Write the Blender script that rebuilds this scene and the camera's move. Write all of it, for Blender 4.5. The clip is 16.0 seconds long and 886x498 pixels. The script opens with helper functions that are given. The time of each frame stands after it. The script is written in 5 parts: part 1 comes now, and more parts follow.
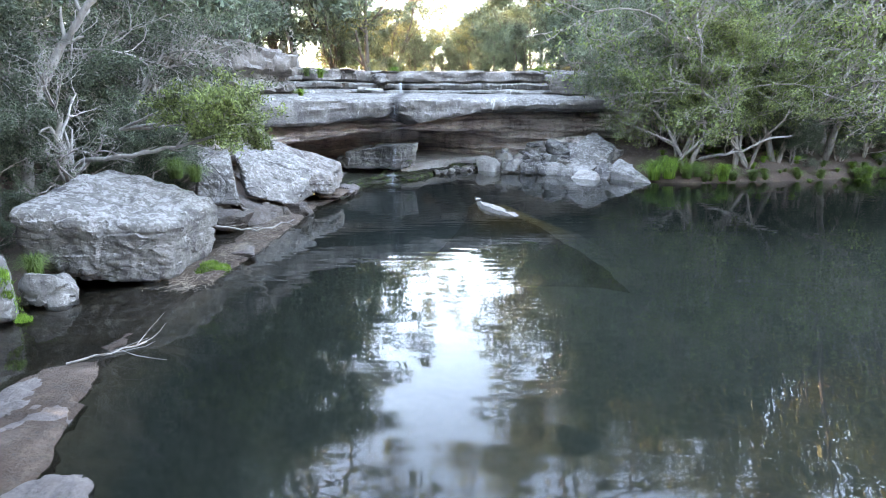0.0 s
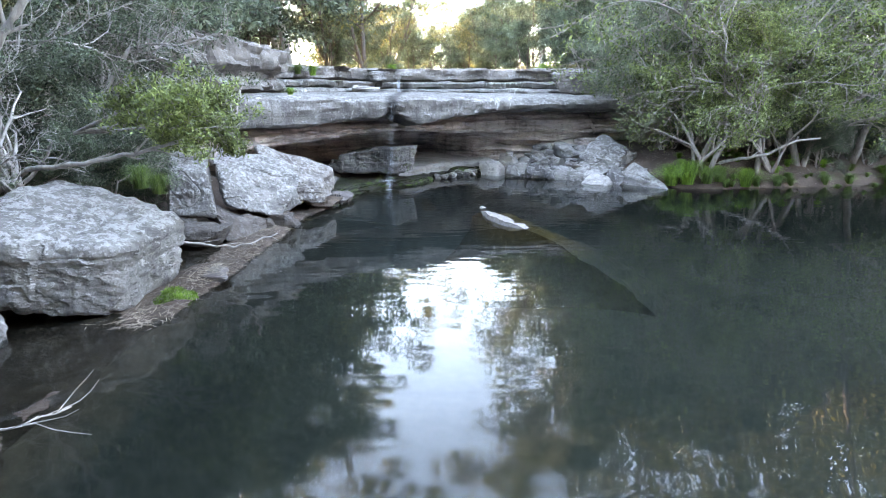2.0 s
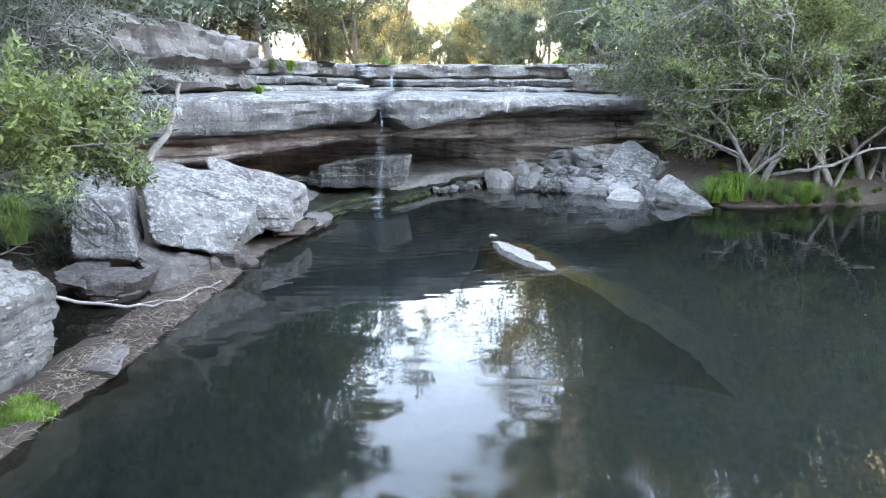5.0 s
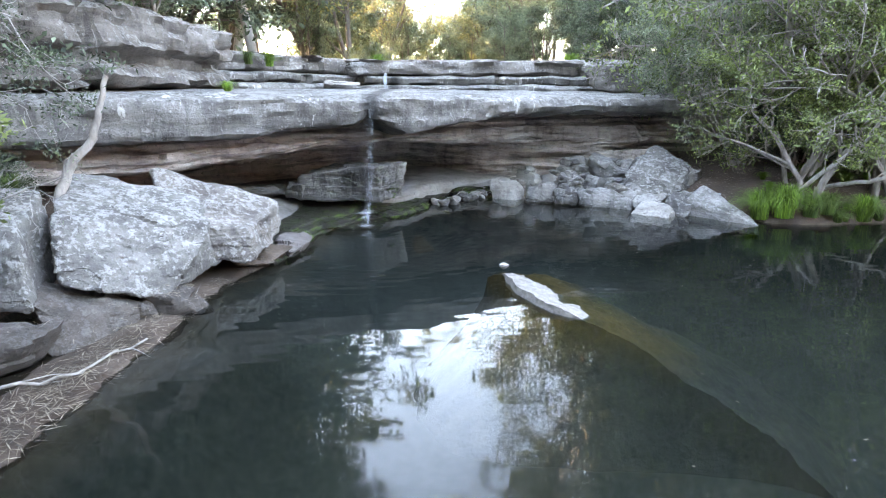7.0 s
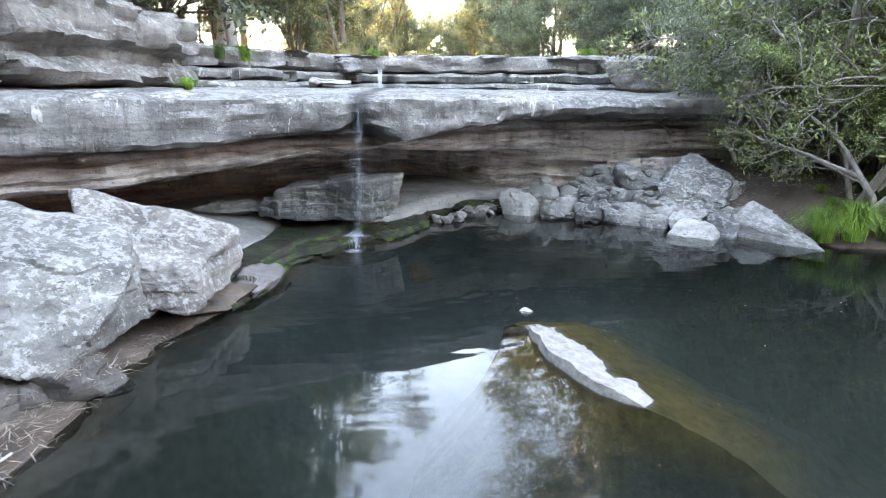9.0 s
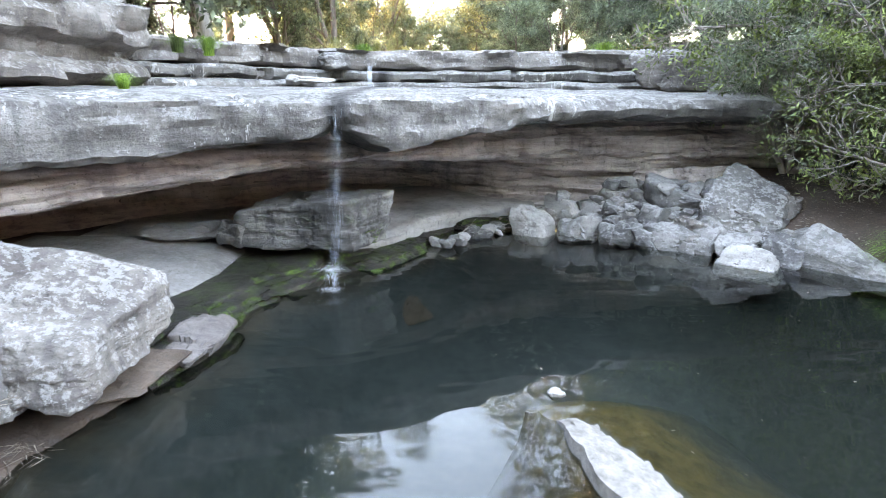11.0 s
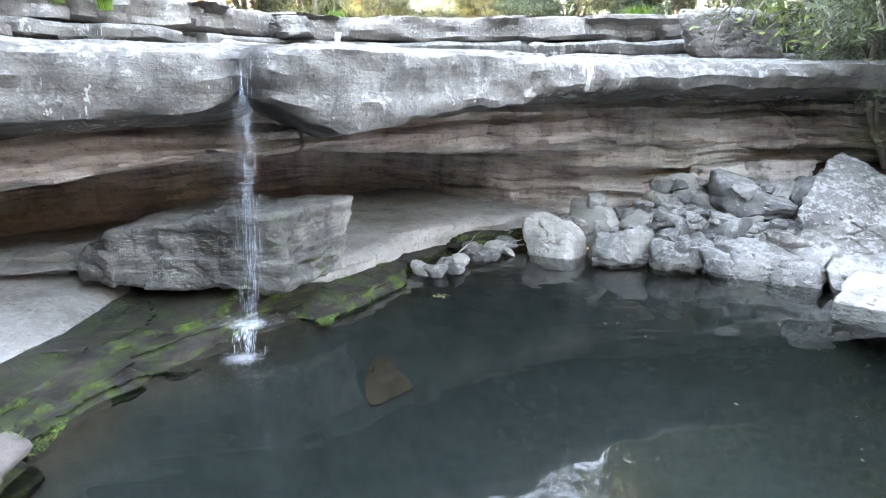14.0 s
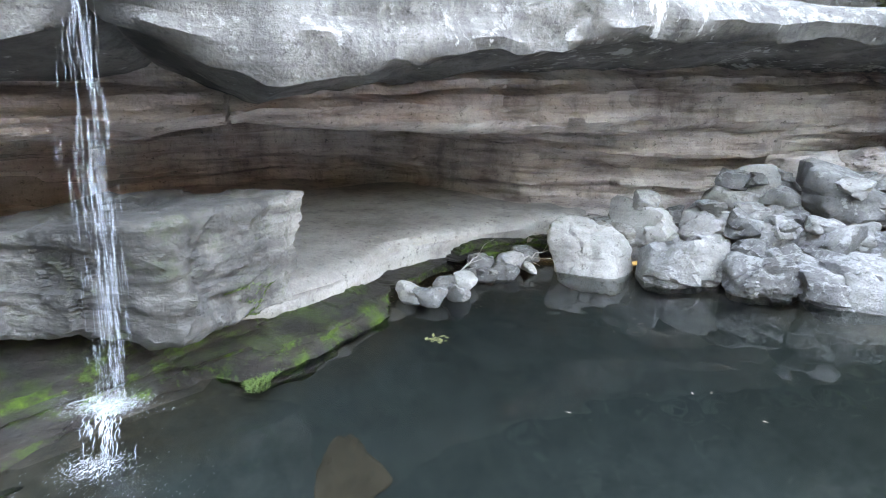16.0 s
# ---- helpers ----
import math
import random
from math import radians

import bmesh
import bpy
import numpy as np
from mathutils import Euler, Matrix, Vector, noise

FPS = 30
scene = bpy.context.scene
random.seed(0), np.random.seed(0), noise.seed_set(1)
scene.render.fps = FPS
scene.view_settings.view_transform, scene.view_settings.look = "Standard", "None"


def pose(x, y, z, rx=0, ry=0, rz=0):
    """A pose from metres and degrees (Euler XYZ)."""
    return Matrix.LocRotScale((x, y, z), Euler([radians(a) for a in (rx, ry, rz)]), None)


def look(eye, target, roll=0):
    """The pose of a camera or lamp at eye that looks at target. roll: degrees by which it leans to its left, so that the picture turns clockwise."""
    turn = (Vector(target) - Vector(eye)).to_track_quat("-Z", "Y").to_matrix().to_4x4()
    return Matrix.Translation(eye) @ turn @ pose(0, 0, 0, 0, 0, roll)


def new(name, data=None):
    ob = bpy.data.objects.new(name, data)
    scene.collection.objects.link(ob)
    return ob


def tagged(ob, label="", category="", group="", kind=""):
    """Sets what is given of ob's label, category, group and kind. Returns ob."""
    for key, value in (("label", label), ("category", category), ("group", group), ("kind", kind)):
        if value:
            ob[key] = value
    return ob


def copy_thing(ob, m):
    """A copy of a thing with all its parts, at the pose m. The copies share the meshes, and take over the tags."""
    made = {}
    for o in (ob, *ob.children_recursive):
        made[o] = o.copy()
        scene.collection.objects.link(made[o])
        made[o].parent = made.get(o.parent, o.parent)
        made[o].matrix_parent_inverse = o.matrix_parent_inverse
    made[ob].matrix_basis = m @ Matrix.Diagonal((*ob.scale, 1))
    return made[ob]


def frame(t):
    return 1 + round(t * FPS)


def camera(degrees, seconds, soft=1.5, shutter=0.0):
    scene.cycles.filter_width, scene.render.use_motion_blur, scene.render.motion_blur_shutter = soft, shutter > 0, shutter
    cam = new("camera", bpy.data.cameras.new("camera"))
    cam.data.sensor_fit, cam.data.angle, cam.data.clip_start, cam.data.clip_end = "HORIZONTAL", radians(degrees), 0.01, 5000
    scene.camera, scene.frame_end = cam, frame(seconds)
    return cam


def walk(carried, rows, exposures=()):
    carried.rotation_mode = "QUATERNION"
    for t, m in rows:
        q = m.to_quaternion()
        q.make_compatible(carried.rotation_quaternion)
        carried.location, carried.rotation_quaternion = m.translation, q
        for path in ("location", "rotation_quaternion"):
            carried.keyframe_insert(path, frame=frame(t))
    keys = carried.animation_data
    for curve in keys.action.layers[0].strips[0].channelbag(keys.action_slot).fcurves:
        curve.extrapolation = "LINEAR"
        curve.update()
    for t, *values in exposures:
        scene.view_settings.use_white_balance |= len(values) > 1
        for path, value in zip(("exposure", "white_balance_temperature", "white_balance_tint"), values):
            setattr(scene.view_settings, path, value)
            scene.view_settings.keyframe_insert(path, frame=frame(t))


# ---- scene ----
cam = camera(75.2, 16.0, soft=1.0, shutter=0.3)
METRES, EYE, TILT, LEAN, TURN = 22.0, 3.68, -14.7, 0.0, 0.0
ROWS = [
    (0.0, 0.0, 0.0, 0.0, 0.0, 0.0, -0.0),
    (0.5, -0.0006, 0.0177, 0.0046, -0.02, -0.03, -0.0),
    (1.0, -0.0019, 0.0379, 0.0096, -0.07, -0.03, 0.0),
    (1.5, -0.0034, 0.0606, 0.0156, -0.12, -0.05, -0.01),
    (2.0, -0.0038, 0.0853, 0.0216, -0.11, -0.04, 0.02),
    (2.5, -0.0046, 0.1125, 0.0285, -0.16, -0.05, 0.02),
    (3.0, -0.0047, 0.1411, 0.0359, -0.18, -0.06, 0.01),
    (5.5, -0.005, 0.2981, 0.0791, -0.25, -0.15, 0.05),
    (6.0, -0.0048, 0.3309, 0.0871, -0.27, -0.15, 0.01),
    (6.5, -0.0051, 0.3637, 0.0948, -0.3, -0.14, -0.02),
    (7.0, -0.0052, 0.3957, 0.1026, -0.3, -0.14, -0.06),
    (7.5, -0.006, 0.4278, 0.1101, -0.29, -0.11, -0.07),
    (8.0, -0.0067, 0.4599, 0.1179, -0.28, -0.08, -0.05),
    (8.5, -0.0075, 0.4918, 0.1263, -0.3, -0.07, -0.07),
    (9.0, -0.0083, 0.5236, 0.1345, -0.3, -0.04, -0.05),
    (9.5, -0.0084, 0.5551, 0.1436, -0.29, -0.04, -0.01),
    (10.0, -0.0081, 0.5863, 0.1529, -0.27, -0.03, -0.0),
    (12.5, -0.0015, 0.7468, 0.1823, -0.14, 0.08, 0.13),
    (13.0, 0.001, 0.7796, 0.185, -0.05, 0.15, 0.27),
    (13.5, 0.0035, 0.8125, 0.188, -0.03, 0.14, 0.32),
    (14.0, 0.0064, 0.8452, 0.1907, -0.03, 0.05, 0.33),
    (14.5, 0.0089, 0.8777, 0.1925, -0.03, 0.11, 0.36),
    (15.0, 0.01, 0.91, 0.1965, 0.01, -0.2, 0.13),
    (15.5, 0.0102, 0.9426, 0.2, 0.12, -0.36, 0.03),
    (16.0, 0.0087, 0.9758, 0.2026, 0.13, -0.26, -0.02),
]
walk(cam, [(t, pose(0, 0, EYE, TILT, LEAN, TURN) @ pose(METRES * x, METRES * y, METRES * z, 90 + pitch, roll, yaw)) for t, x, y, z, yaw, pitch, roll in ROWS],
     exposures=[(0.0, 5.34, 9100, 20), (6.0, 5.42, 9500, 20), (10.0, 5.58, 10200, 20), (13.0, 5.96, 10600, 20), (16.0, 6.42, 10700, 20)])

# ---------------------------------------------------------------- light
SUN_EL, SUN_AZ = radians(20.0), radians(-72.0)   # afternoon sun to the left, behind the wooded slope
world = bpy.data.worlds.new("world")
scene.world = world
world.use_nodes = True
wn = world.node_tree
sky = wn.nodes.new("ShaderNodeTexSky")
sky.sky_type = "NISHITA"
sky.sun_disc = False
sky.sun_elevation, sky.sun_rotation = SUN_EL, SUN_AZ
sky.air_density, sky.dust_density, sky.ozone_density = 1.0, 0.0, 1.6
wn.nodes["Background"].inputs["Strength"].default_value = 0.15
wn.links.new(sky.outputs["Color"], wn.nodes["Background"].inputs["Color"])

sun = new("sun", bpy.data.lights.new("sun", "SUN"))
sun.data.energy, sun.data.angle, sun.data.color = 2.6, radians(0.6), (1.0, 0.86, 0.68)
sun_from = Vector((math.sin(SUN_AZ) * math.cos(SUN_EL), math.cos(SUN_AZ) * math.cos(SUN_EL), math.sin(SUN_EL)))
sun.matrix_world = look(sun_from * 80, (0, 0, 0))

# ---------------------------------------------------------------- materials
def material(name):
    m = bpy.data.materials.new(name)
    m.use_nodes = True
    return m, m.node_tree.nodes, m.node_tree.links, m.node_tree.nodes["Principled BSDF"]


def noise_node(nodes, links, vec, scale, detail=6.0, rough=0.6, stretch=None):
    n = nodes.new("ShaderNodeTexNoise")
    n.inputs["Scale"].default_value, n.inputs["Detail"].default_value, n.inputs["Roughness"].default_value = scale, detail, rough
    if stretch:
        mp = nodes.new("ShaderNodeMapping")
        mp.inputs["Scale"].default_value = stretch
        links.new(vec, mp.inputs["Vector"])
        vec = mp.outputs["Vector"]
    links.new(vec, n.inputs["Vector"])
    return n.outputs["Fac"]


def ramp(nodes, links, fac, stops):
    r = nodes.new("ShaderNodeValToRGB")
    el = r.color_ramp.elements
    while len(el) < len(stops):
        el.new(0.5)
    for e, (p, c) in zip(el, stops):
        e.position = p
        e.color = (c, c, c, 1) if isinstance(c, float) else (*c, 1)
    links.new(fac, r.inputs["Fac"])
    return r.outputs["Color"]


def mix(nodes, links, fac, a, b, mode="MIX"):
    m = nodes.new("ShaderNodeMix")
    m.data_type, m.blend_type = "RGBA", mode
    for sock, v in ((m.inputs[0], fac), (m.inputs[6], a), (m.inputs[7], b)):
        if isinstance(v, float):
            sock.default_value = v
        elif isinstance(v, tuple):
            sock.default_value = (*v, 1)
        else:
            links.new(v, sock)
    return m.outputs[2]


def math_node(nodes, links, op, a, b=0.0, clamp=False):
    m = nodes.new("ShaderNodeMath")
    m.operation, m.use_clamp = op, clamp
    for sock, v in ((m.inputs[0], a), (m.inputs[1], b)):
        if isinstance(v, float):
            sock.default_value = v
        else:
            links.new(v, sock)
    return m.outputs[0]


def rock_material(name, dark, mid, light, lichen=0.5, stain=0.5, bed=3.0, bump=0.5, moss=0.0, rough=0.9, drip=0.0, wet=None):
    """Weathered sandstone: grain, bedding, dark algae runs, pale lichen on what faces the sky, moss."""
    m, nodes, links, bsdf = material(name)
    geo = nodes.new("ShaderNodeNewGeometry")
    pos = geo.outputs["Position"]
    sep = nodes.new("ShaderNodeSeparateXYZ")
    links.new(geo.outputs["Normal"], sep.inputs[0])
    up = sep.outputs["Z"]
    big = noise_node(nodes, links, pos, 0.9, 5, 0.6)
    strata = noise_node(nodes, links, pos, 1.0, 6, 0.65, (0.7, 0.7, bed * 2.2))
    grain = noise_node(nodes, links, pos, 38.0, 4, 0.7)
    blend = mix(nodes, links, 0.5, ramp(nodes, links, big, [(0.3, 0.0), (0.7, 1.0)]), ramp(nodes, links, strata, [(0.3, 0.0), (0.7, 1.0)]))
    col = ramp(nodes, links, blend, [(0.12, dark), (0.5, mid), (0.9, light)])
    col = mix(nodes, links, 0.22, col, ramp(nodes, links, grain, [(0.3, 0.15), (0.7, 0.88)]), "OVERLAY")
    runs = noise_node(nodes, links, pos, 1.6, 7, 0.7, (2.2, 2.2, 0.35))
    runs = ramp(nodes, links, runs, [(0.5, 0.0), (0.62, 1.0)])
    col = mix(nodes, links, math_node(nodes, links, "MULTIPLY", runs, stain), col, (0.045, 0.043, 0.042))
    spots = noise_node(nodes, links, pos, 9.0, 9, 0.74)
    patch = noise_node(nodes, links, pos, 3.2, 6, 0.7)
    # Lichen favours upward faces; this also paints lit tops against darker sides.
    face = math_node(nodes, links, "MULTIPLY", up, 0.10)
    lich = math_node(nodes, links, "ADD", math_node(nodes, links, "ADD", spots, math_node(nodes, links, "MULTIPLY", patch, 0.62)), face)
    lich = ramp(nodes, links, math_node(nodes, links, "MULTIPLY", lich, 0.55), [(0.495 - 0.02 * lichen, 0.0), (0.53 - 0.02 * lichen, 1.0)])
    col = mix(nodes, links, math_node(nodes, links, "MULTIPLY", lich, min(1.0, lichen)), col, (0.47, 0.46, 0.435))
    dark_spots = ramp(nodes, links, noise_node(nodes, links, pos, 11.0, 8, 0.78), [(0.57, 0.0), (0.64, 1.0)])
    col = mix(nodes, links, math_node(nodes, links, "MULTIPLY", dark_spots, 0.7), col, (0.05, 0.048, 0.045))
    if drip:                                         # white mineral runs on the drier stretches
        run = noise_node(nodes, links, pos, 1.0, 6, 0.68, (5.5, 5.5, 0.8))
        run = math_node(nodes, links, "ADD", run, math_node(nodes, links, "MULTIPLY", noise_node(nodes, links, pos, 0.55, 3, 0.5), 0.7))
        run = ramp(nodes, links, run, [(0.98, 0.0), (1.06, 1.0)])
        col = mix(nodes, links, math_node(nodes, links, "MULTIPLY", run, drip), col, (0.62, 0.60, 0.56))
    if wet:                                          # stone kept wet by the fall: (x, half width, darkening)
        px = nodes.new("ShaderNodeSeparateXYZ")
        links.new(pos, px.inputs[0])
        off = math_node(nodes, links, "ABSOLUTE", math_node(nodes, links, "SUBTRACT", px.outputs["X"], wet[0]), 0.0)
        off = math_node(nodes, links, "ADD", off, math_node(nodes, links, "MULTIPLY", noise_node(nodes, links, pos, 1.7, 7, 0.7, (2.0, 2.0, 0.7)), wet[1]))
        damp = ramp(nodes, links, math_node(nodes, links, "MULTIPLY", off, 0.5 / wet[1]), [(0.35, 1.0), (0.62, 0.0)])
        col = mix(nodes, links, math_node(nodes, links, "MULTIPLY", damp, wet[2]), col, (0.03, 0.028, 0.027))
    if moss:
        mo = noise_node(nodes, links, pos, 3.0, 10, 0.78)
        mo = ramp(nodes, links, mo, [(0.55 - 0.068 * moss, 0.0), (0.62 - 0.068 * moss, 1.0)])
        mo = math_node(nodes, links, "MULTIPLY", mo, ramp(nodes, links, up, [(0.55, 1.0), (0.97, 0.35)]))
        gcol = ramp(nodes, links, noise_node(nodes, links, pos, 14.0, 5, 0.7), [(0.3, (0.016, 0.032, 0.006)), (0.55, (0.05, 0.095, 0.012)), (0.75, (0.14, 0.21, 0.028))])
        col = mix(nodes, links, math_node(nodes, links, "MULTIPLY", mo, moss), col, gcol)
    links.new(col, bsdf.inputs["Base Color"])
    bsdf.inputs["Roughness"].default_value = rough
    bsdf.inputs["Specular IOR Level"].default_value = 0.3
    b = nodes.new("ShaderNodeBump")
    b.inputs["Strength"].default_value, b.inputs["Distance"].default_value = bump, 0.08
    fine = noise_node(nodes, links, pos, 9.0, 10, 0.72)
    hgt = math_node(nodes, links, "ADD", fine, math_node(nodes, links, "MULTIPLY", strata, 0.8))
    links.new(hgt, b.inputs["Height"])
    links.new(b.outputs["Normal"], bsdf.inputs["Normal"])
    return m


ROCK_GREY = rock_material("sandstone_grey", (0.0647, 0.06, 0.0552), (0.1468, 0.1375, 0.1269), (0.2526, 0.2386, 0.2209), 0.42, 0.4, 1.0, 0.9)
ROCK_WORN = rock_material("sandstone_water_worn", (0.06, 0.048, 0.043), (0.12, 0.102, 0.094), (0.19, 0.168, 0.157), 0.0, 0.4, 1.4, 0.6)
ROCK_STONE = rock_material("sandstone_tumbled", (0.0864, 0.081, 0.0756), (0.1944, 0.1836, 0.1707), (0.324, 0.3078, 0.2895), 0.3, 0.3, 1.2, 0.9)
ROCK_LEDGE = rock_material("sandstone_ledge", (0.0605, 0.055, 0.0506), (0.154, 0.143, 0.132), (0.275, 0.2585, 0.2398), 0.3, 0.5, 2.0, 0.9, drip=0.5, wet=(-2.1, 0.55, 0.8))
# Tan sheltered rock, coloured lighter than outside to make up for dim light.
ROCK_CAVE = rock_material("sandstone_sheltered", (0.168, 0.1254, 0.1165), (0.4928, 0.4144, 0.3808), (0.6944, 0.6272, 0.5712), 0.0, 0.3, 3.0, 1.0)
ROCK_PALE = rock_material("sandstone_pale", (0.1775, 0.1628, 0.1482), (0.2871, 0.2662, 0.2464), (0.3967, 0.3738, 0.3487), 0.2, 0.2, 2.0, 0.7)
ROCK_TAN = rock_material("sandstone_tan", (0.0717, 0.0615, 0.0554), (0.1692, 0.1486, 0.1333), (0.2767, 0.2512, 0.2255), 0.38, 0.4, 2.0, 0.9)
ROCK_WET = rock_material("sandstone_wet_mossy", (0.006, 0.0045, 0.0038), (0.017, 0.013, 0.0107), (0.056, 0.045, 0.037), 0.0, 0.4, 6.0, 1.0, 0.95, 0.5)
ROCK_DARK = rock_material("sandstone_dark", (0.0535, 0.05, 0.0476), (0.1249, 0.119, 0.1142), (0.2618, 0.2499, 0.238), 0.3, 0.4, 1.0, 0.9)
ROCK_BED = rock_material("submerged_rock", (0.0562, 0.04, 0.025), (0.1313, 0.0938, 0.0562), (0.2063, 0.15, 0.0875), 0.0, 0.5, 1.0, 0.3)
ROCK_SHELF = rock_material("sandstone_damp_shelf", (0.0275, 0.0175, 0.0125), (0.065, 0.0438, 0.0325), (0.1438, 0.1075, 0.085), 0.0, 0.3, 2.0, 0.8, 0.1)
ROCK_RED = rock_material("submerged_red_stone", (0.0875, 0.0625, 0.0475), (0.15, 0.1063, 0.08), (0.1938, 0.1375, 0.105), 0.0, 0.2, 1.0, 0.3)
ROCK_FLOOR = rock_material("sandstone_floor", (0.1063, 0.0988, 0.09), (0.1625, 0.1512, 0.1388), (0.225, 0.21, 0.1938), 0.1, 0.2, 2.0, 0.6)
ROCK_GRIT = rock_material("sandstone_gritty_floor", (0.17, 0.152, 0.138), (0.29, 0.267, 0.246), (0.39, 0.363, 0.337), 0.0, 0.25, 2.0, 0.7)
# Damp brown stone, darkened in colour for the shade beneath the boulders.
ROCK_SHADE = rock_material("sandstone_damp_shaded", (0.0365, 0.0292, 0.0252), (0.0813, 0.0675, 0.0593), (0.1341, 0.1154, 0.1024), 0.1, 0.4, 2.0, 0.9)
# Wet stone; dark base and wet band also carry the front's shade.
ROCK_BLOCK = rock_material("sandstone_wet_shaded_block", (0.035, 0.0325, 0.03), (0.1125, 0.1038, 0.095), (0.3, 0.2812, 0.2562), 0.0, 0.7, 2.5, 1.0, 0.2, 0.7, wet=(-2.5, 0.9, 0.75))


def soil_material(name, dark, light, litter):
    m, nodes, links, bsdf = material(name)
    pos = nodes.new("ShaderNodeNewGeometry").outputs["Position"]
    col = ramp(nodes, links, noise_node(nodes, links, pos, 1.7, 8, 0.7), [(0.3, dark), (0.72, light)])
    lit = ramp(nodes, links, noise_node(nodes, links, pos, 24.0, 6, 0.8, (1, 1, 2)), [(0.5, 0.0), (0.62, 1.0)])
    col = mix(nodes, links, math_node(nodes, links, "MULTIPLY", lit, 0.7), col, litter)
    links.new(col, bsdf.inputs["Base Color"])
    bsdf.inputs["Roughness"].default_value = 1.0
    b = nodes.new("ShaderNodeBump")
    b.inputs["Strength"].default_value, b.inputs["Distance"].default_value = 0.8, 0.06
    links.new(noise_node(nodes, links, pos, 15.0, 8, 0.75), b.inputs["Height"])
    links.new(b.outputs["Normal"], bsdf.inputs["Normal"])
    return m


SOIL = soil_material("soil_leaf_litter", (0.0427, 0.029, 0.023), (0.1025, 0.0709, 0.0555), (0.1623, 0.111, 0.0837))
MEADOW = soil_material("dry_grass_ground", (0.13, 0.11, 0.04), (0.32, 0.25, 0.10), (0.4, 0.32, 0.14))


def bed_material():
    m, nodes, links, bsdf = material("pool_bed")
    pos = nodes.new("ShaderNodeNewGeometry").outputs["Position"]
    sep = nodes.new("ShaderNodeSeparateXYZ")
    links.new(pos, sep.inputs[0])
    # Brown fades to teal with depth: the water's absorption painted on the bed.
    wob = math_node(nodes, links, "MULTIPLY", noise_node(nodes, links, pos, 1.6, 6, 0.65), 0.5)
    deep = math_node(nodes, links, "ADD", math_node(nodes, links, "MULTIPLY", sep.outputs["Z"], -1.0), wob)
    deep_tint = ramp(nodes, links, noise_node(nodes, links, pos, 2.5, 7, 0.7), [(0.3, (0.039, 0.0488, 0.05)), (0.7, (0.0732, 0.0866, 0.0878))])
    # Darker tone away from the fall; the paler part paints in turbid water's glow.
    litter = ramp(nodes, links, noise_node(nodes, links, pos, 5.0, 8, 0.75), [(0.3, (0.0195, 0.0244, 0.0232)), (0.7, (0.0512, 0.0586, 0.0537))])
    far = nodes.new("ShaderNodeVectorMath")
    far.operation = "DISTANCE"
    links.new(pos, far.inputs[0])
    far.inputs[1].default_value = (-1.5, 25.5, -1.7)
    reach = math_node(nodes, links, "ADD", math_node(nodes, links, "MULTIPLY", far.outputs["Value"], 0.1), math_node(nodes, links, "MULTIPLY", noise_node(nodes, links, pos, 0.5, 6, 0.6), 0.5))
    deep_tint = mix(nodes, links, ramp(nodes, links, reach, [(0.75, 0.0), (1.25, 1.0)]), deep_tint, litter)
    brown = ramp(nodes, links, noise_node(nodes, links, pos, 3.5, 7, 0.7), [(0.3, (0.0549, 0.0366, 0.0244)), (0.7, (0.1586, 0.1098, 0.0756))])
    links.new(mix(nodes, links, ramp(nodes, links, deep, [(0.12, 0.0), (0.6, 1.0)]), brown, deep_tint), bsdf.inputs["Base Color"])
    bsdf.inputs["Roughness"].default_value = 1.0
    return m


BED_TINTED = bed_material()


def slab_material():
    """Pale stone where it stands dry, ochre algae just under water, painted water tint further down."""
    m, nodes, links, bsdf = material("slab_rock")
    pos = nodes.new("ShaderNodeNewGeometry").outputs["Position"]
    sep = nodes.new("ShaderNodeSeparateXYZ")
    links.new(pos, sep.inputs[0])
    deep = math_node(nodes, links, "MULTIPLY", sep.outputs["Z"], -1.0)
    dry = ramp(nodes, links, noise_node(nodes, links, pos, 7.0, 8, 0.7), [(0.3, (0.1037, 0.0903, 0.0781)), (0.7, (0.2684, 0.244, 0.2196))])
    algae = ramp(nodes, links, noise_node(nodes, links, pos, 4.0, 8, 0.7), [(0.3, (0.075, 0.048, 0.016)), (0.7, (0.23, 0.148, 0.052))])
    deep_tint = ramp(nodes, links, noise_node(nodes, links, pos, 2.5, 7, 0.7), [(0.3, (0.03, 0.034, 0.033)), (0.7, (0.06, 0.065, 0.06))])
    col = mix(nodes, links, ramp(nodes, links, deep, [(0.005, 0.0), (0.03, 1.0)]), dry, algae)
    # This depth fade puts the water's dimming into the slab's colour.
    wob = math_node(nodes, links, "MULTIPLY", noise_node(nodes, links, pos, 1.8, 6, 0.65), 0.5)
    col = mix(nodes, links, ramp(nodes, links, math_node(nodes, links, "ADD", deep, wob), [(0.4, 0.0), (0.95, 1.0)]), col, deep_tint)
    links.new(col, bsdf.inputs["Base Color"])
    bsdf.inputs["Roughness"].default_value = 0.8
    b = nodes.new("ShaderNodeBump")
    b.inputs["Strength"].default_value, b.inputs["Distance"].default_value = 0.6, 0.05
    links.new(noise_node(nodes, links, pos, 9.0, 9, 0.72), b.inputs["Height"])
    links.new(b.outputs["Normal"], bsdf.inputs["Normal"])
    return m


SLAB_ROCK = slab_material()


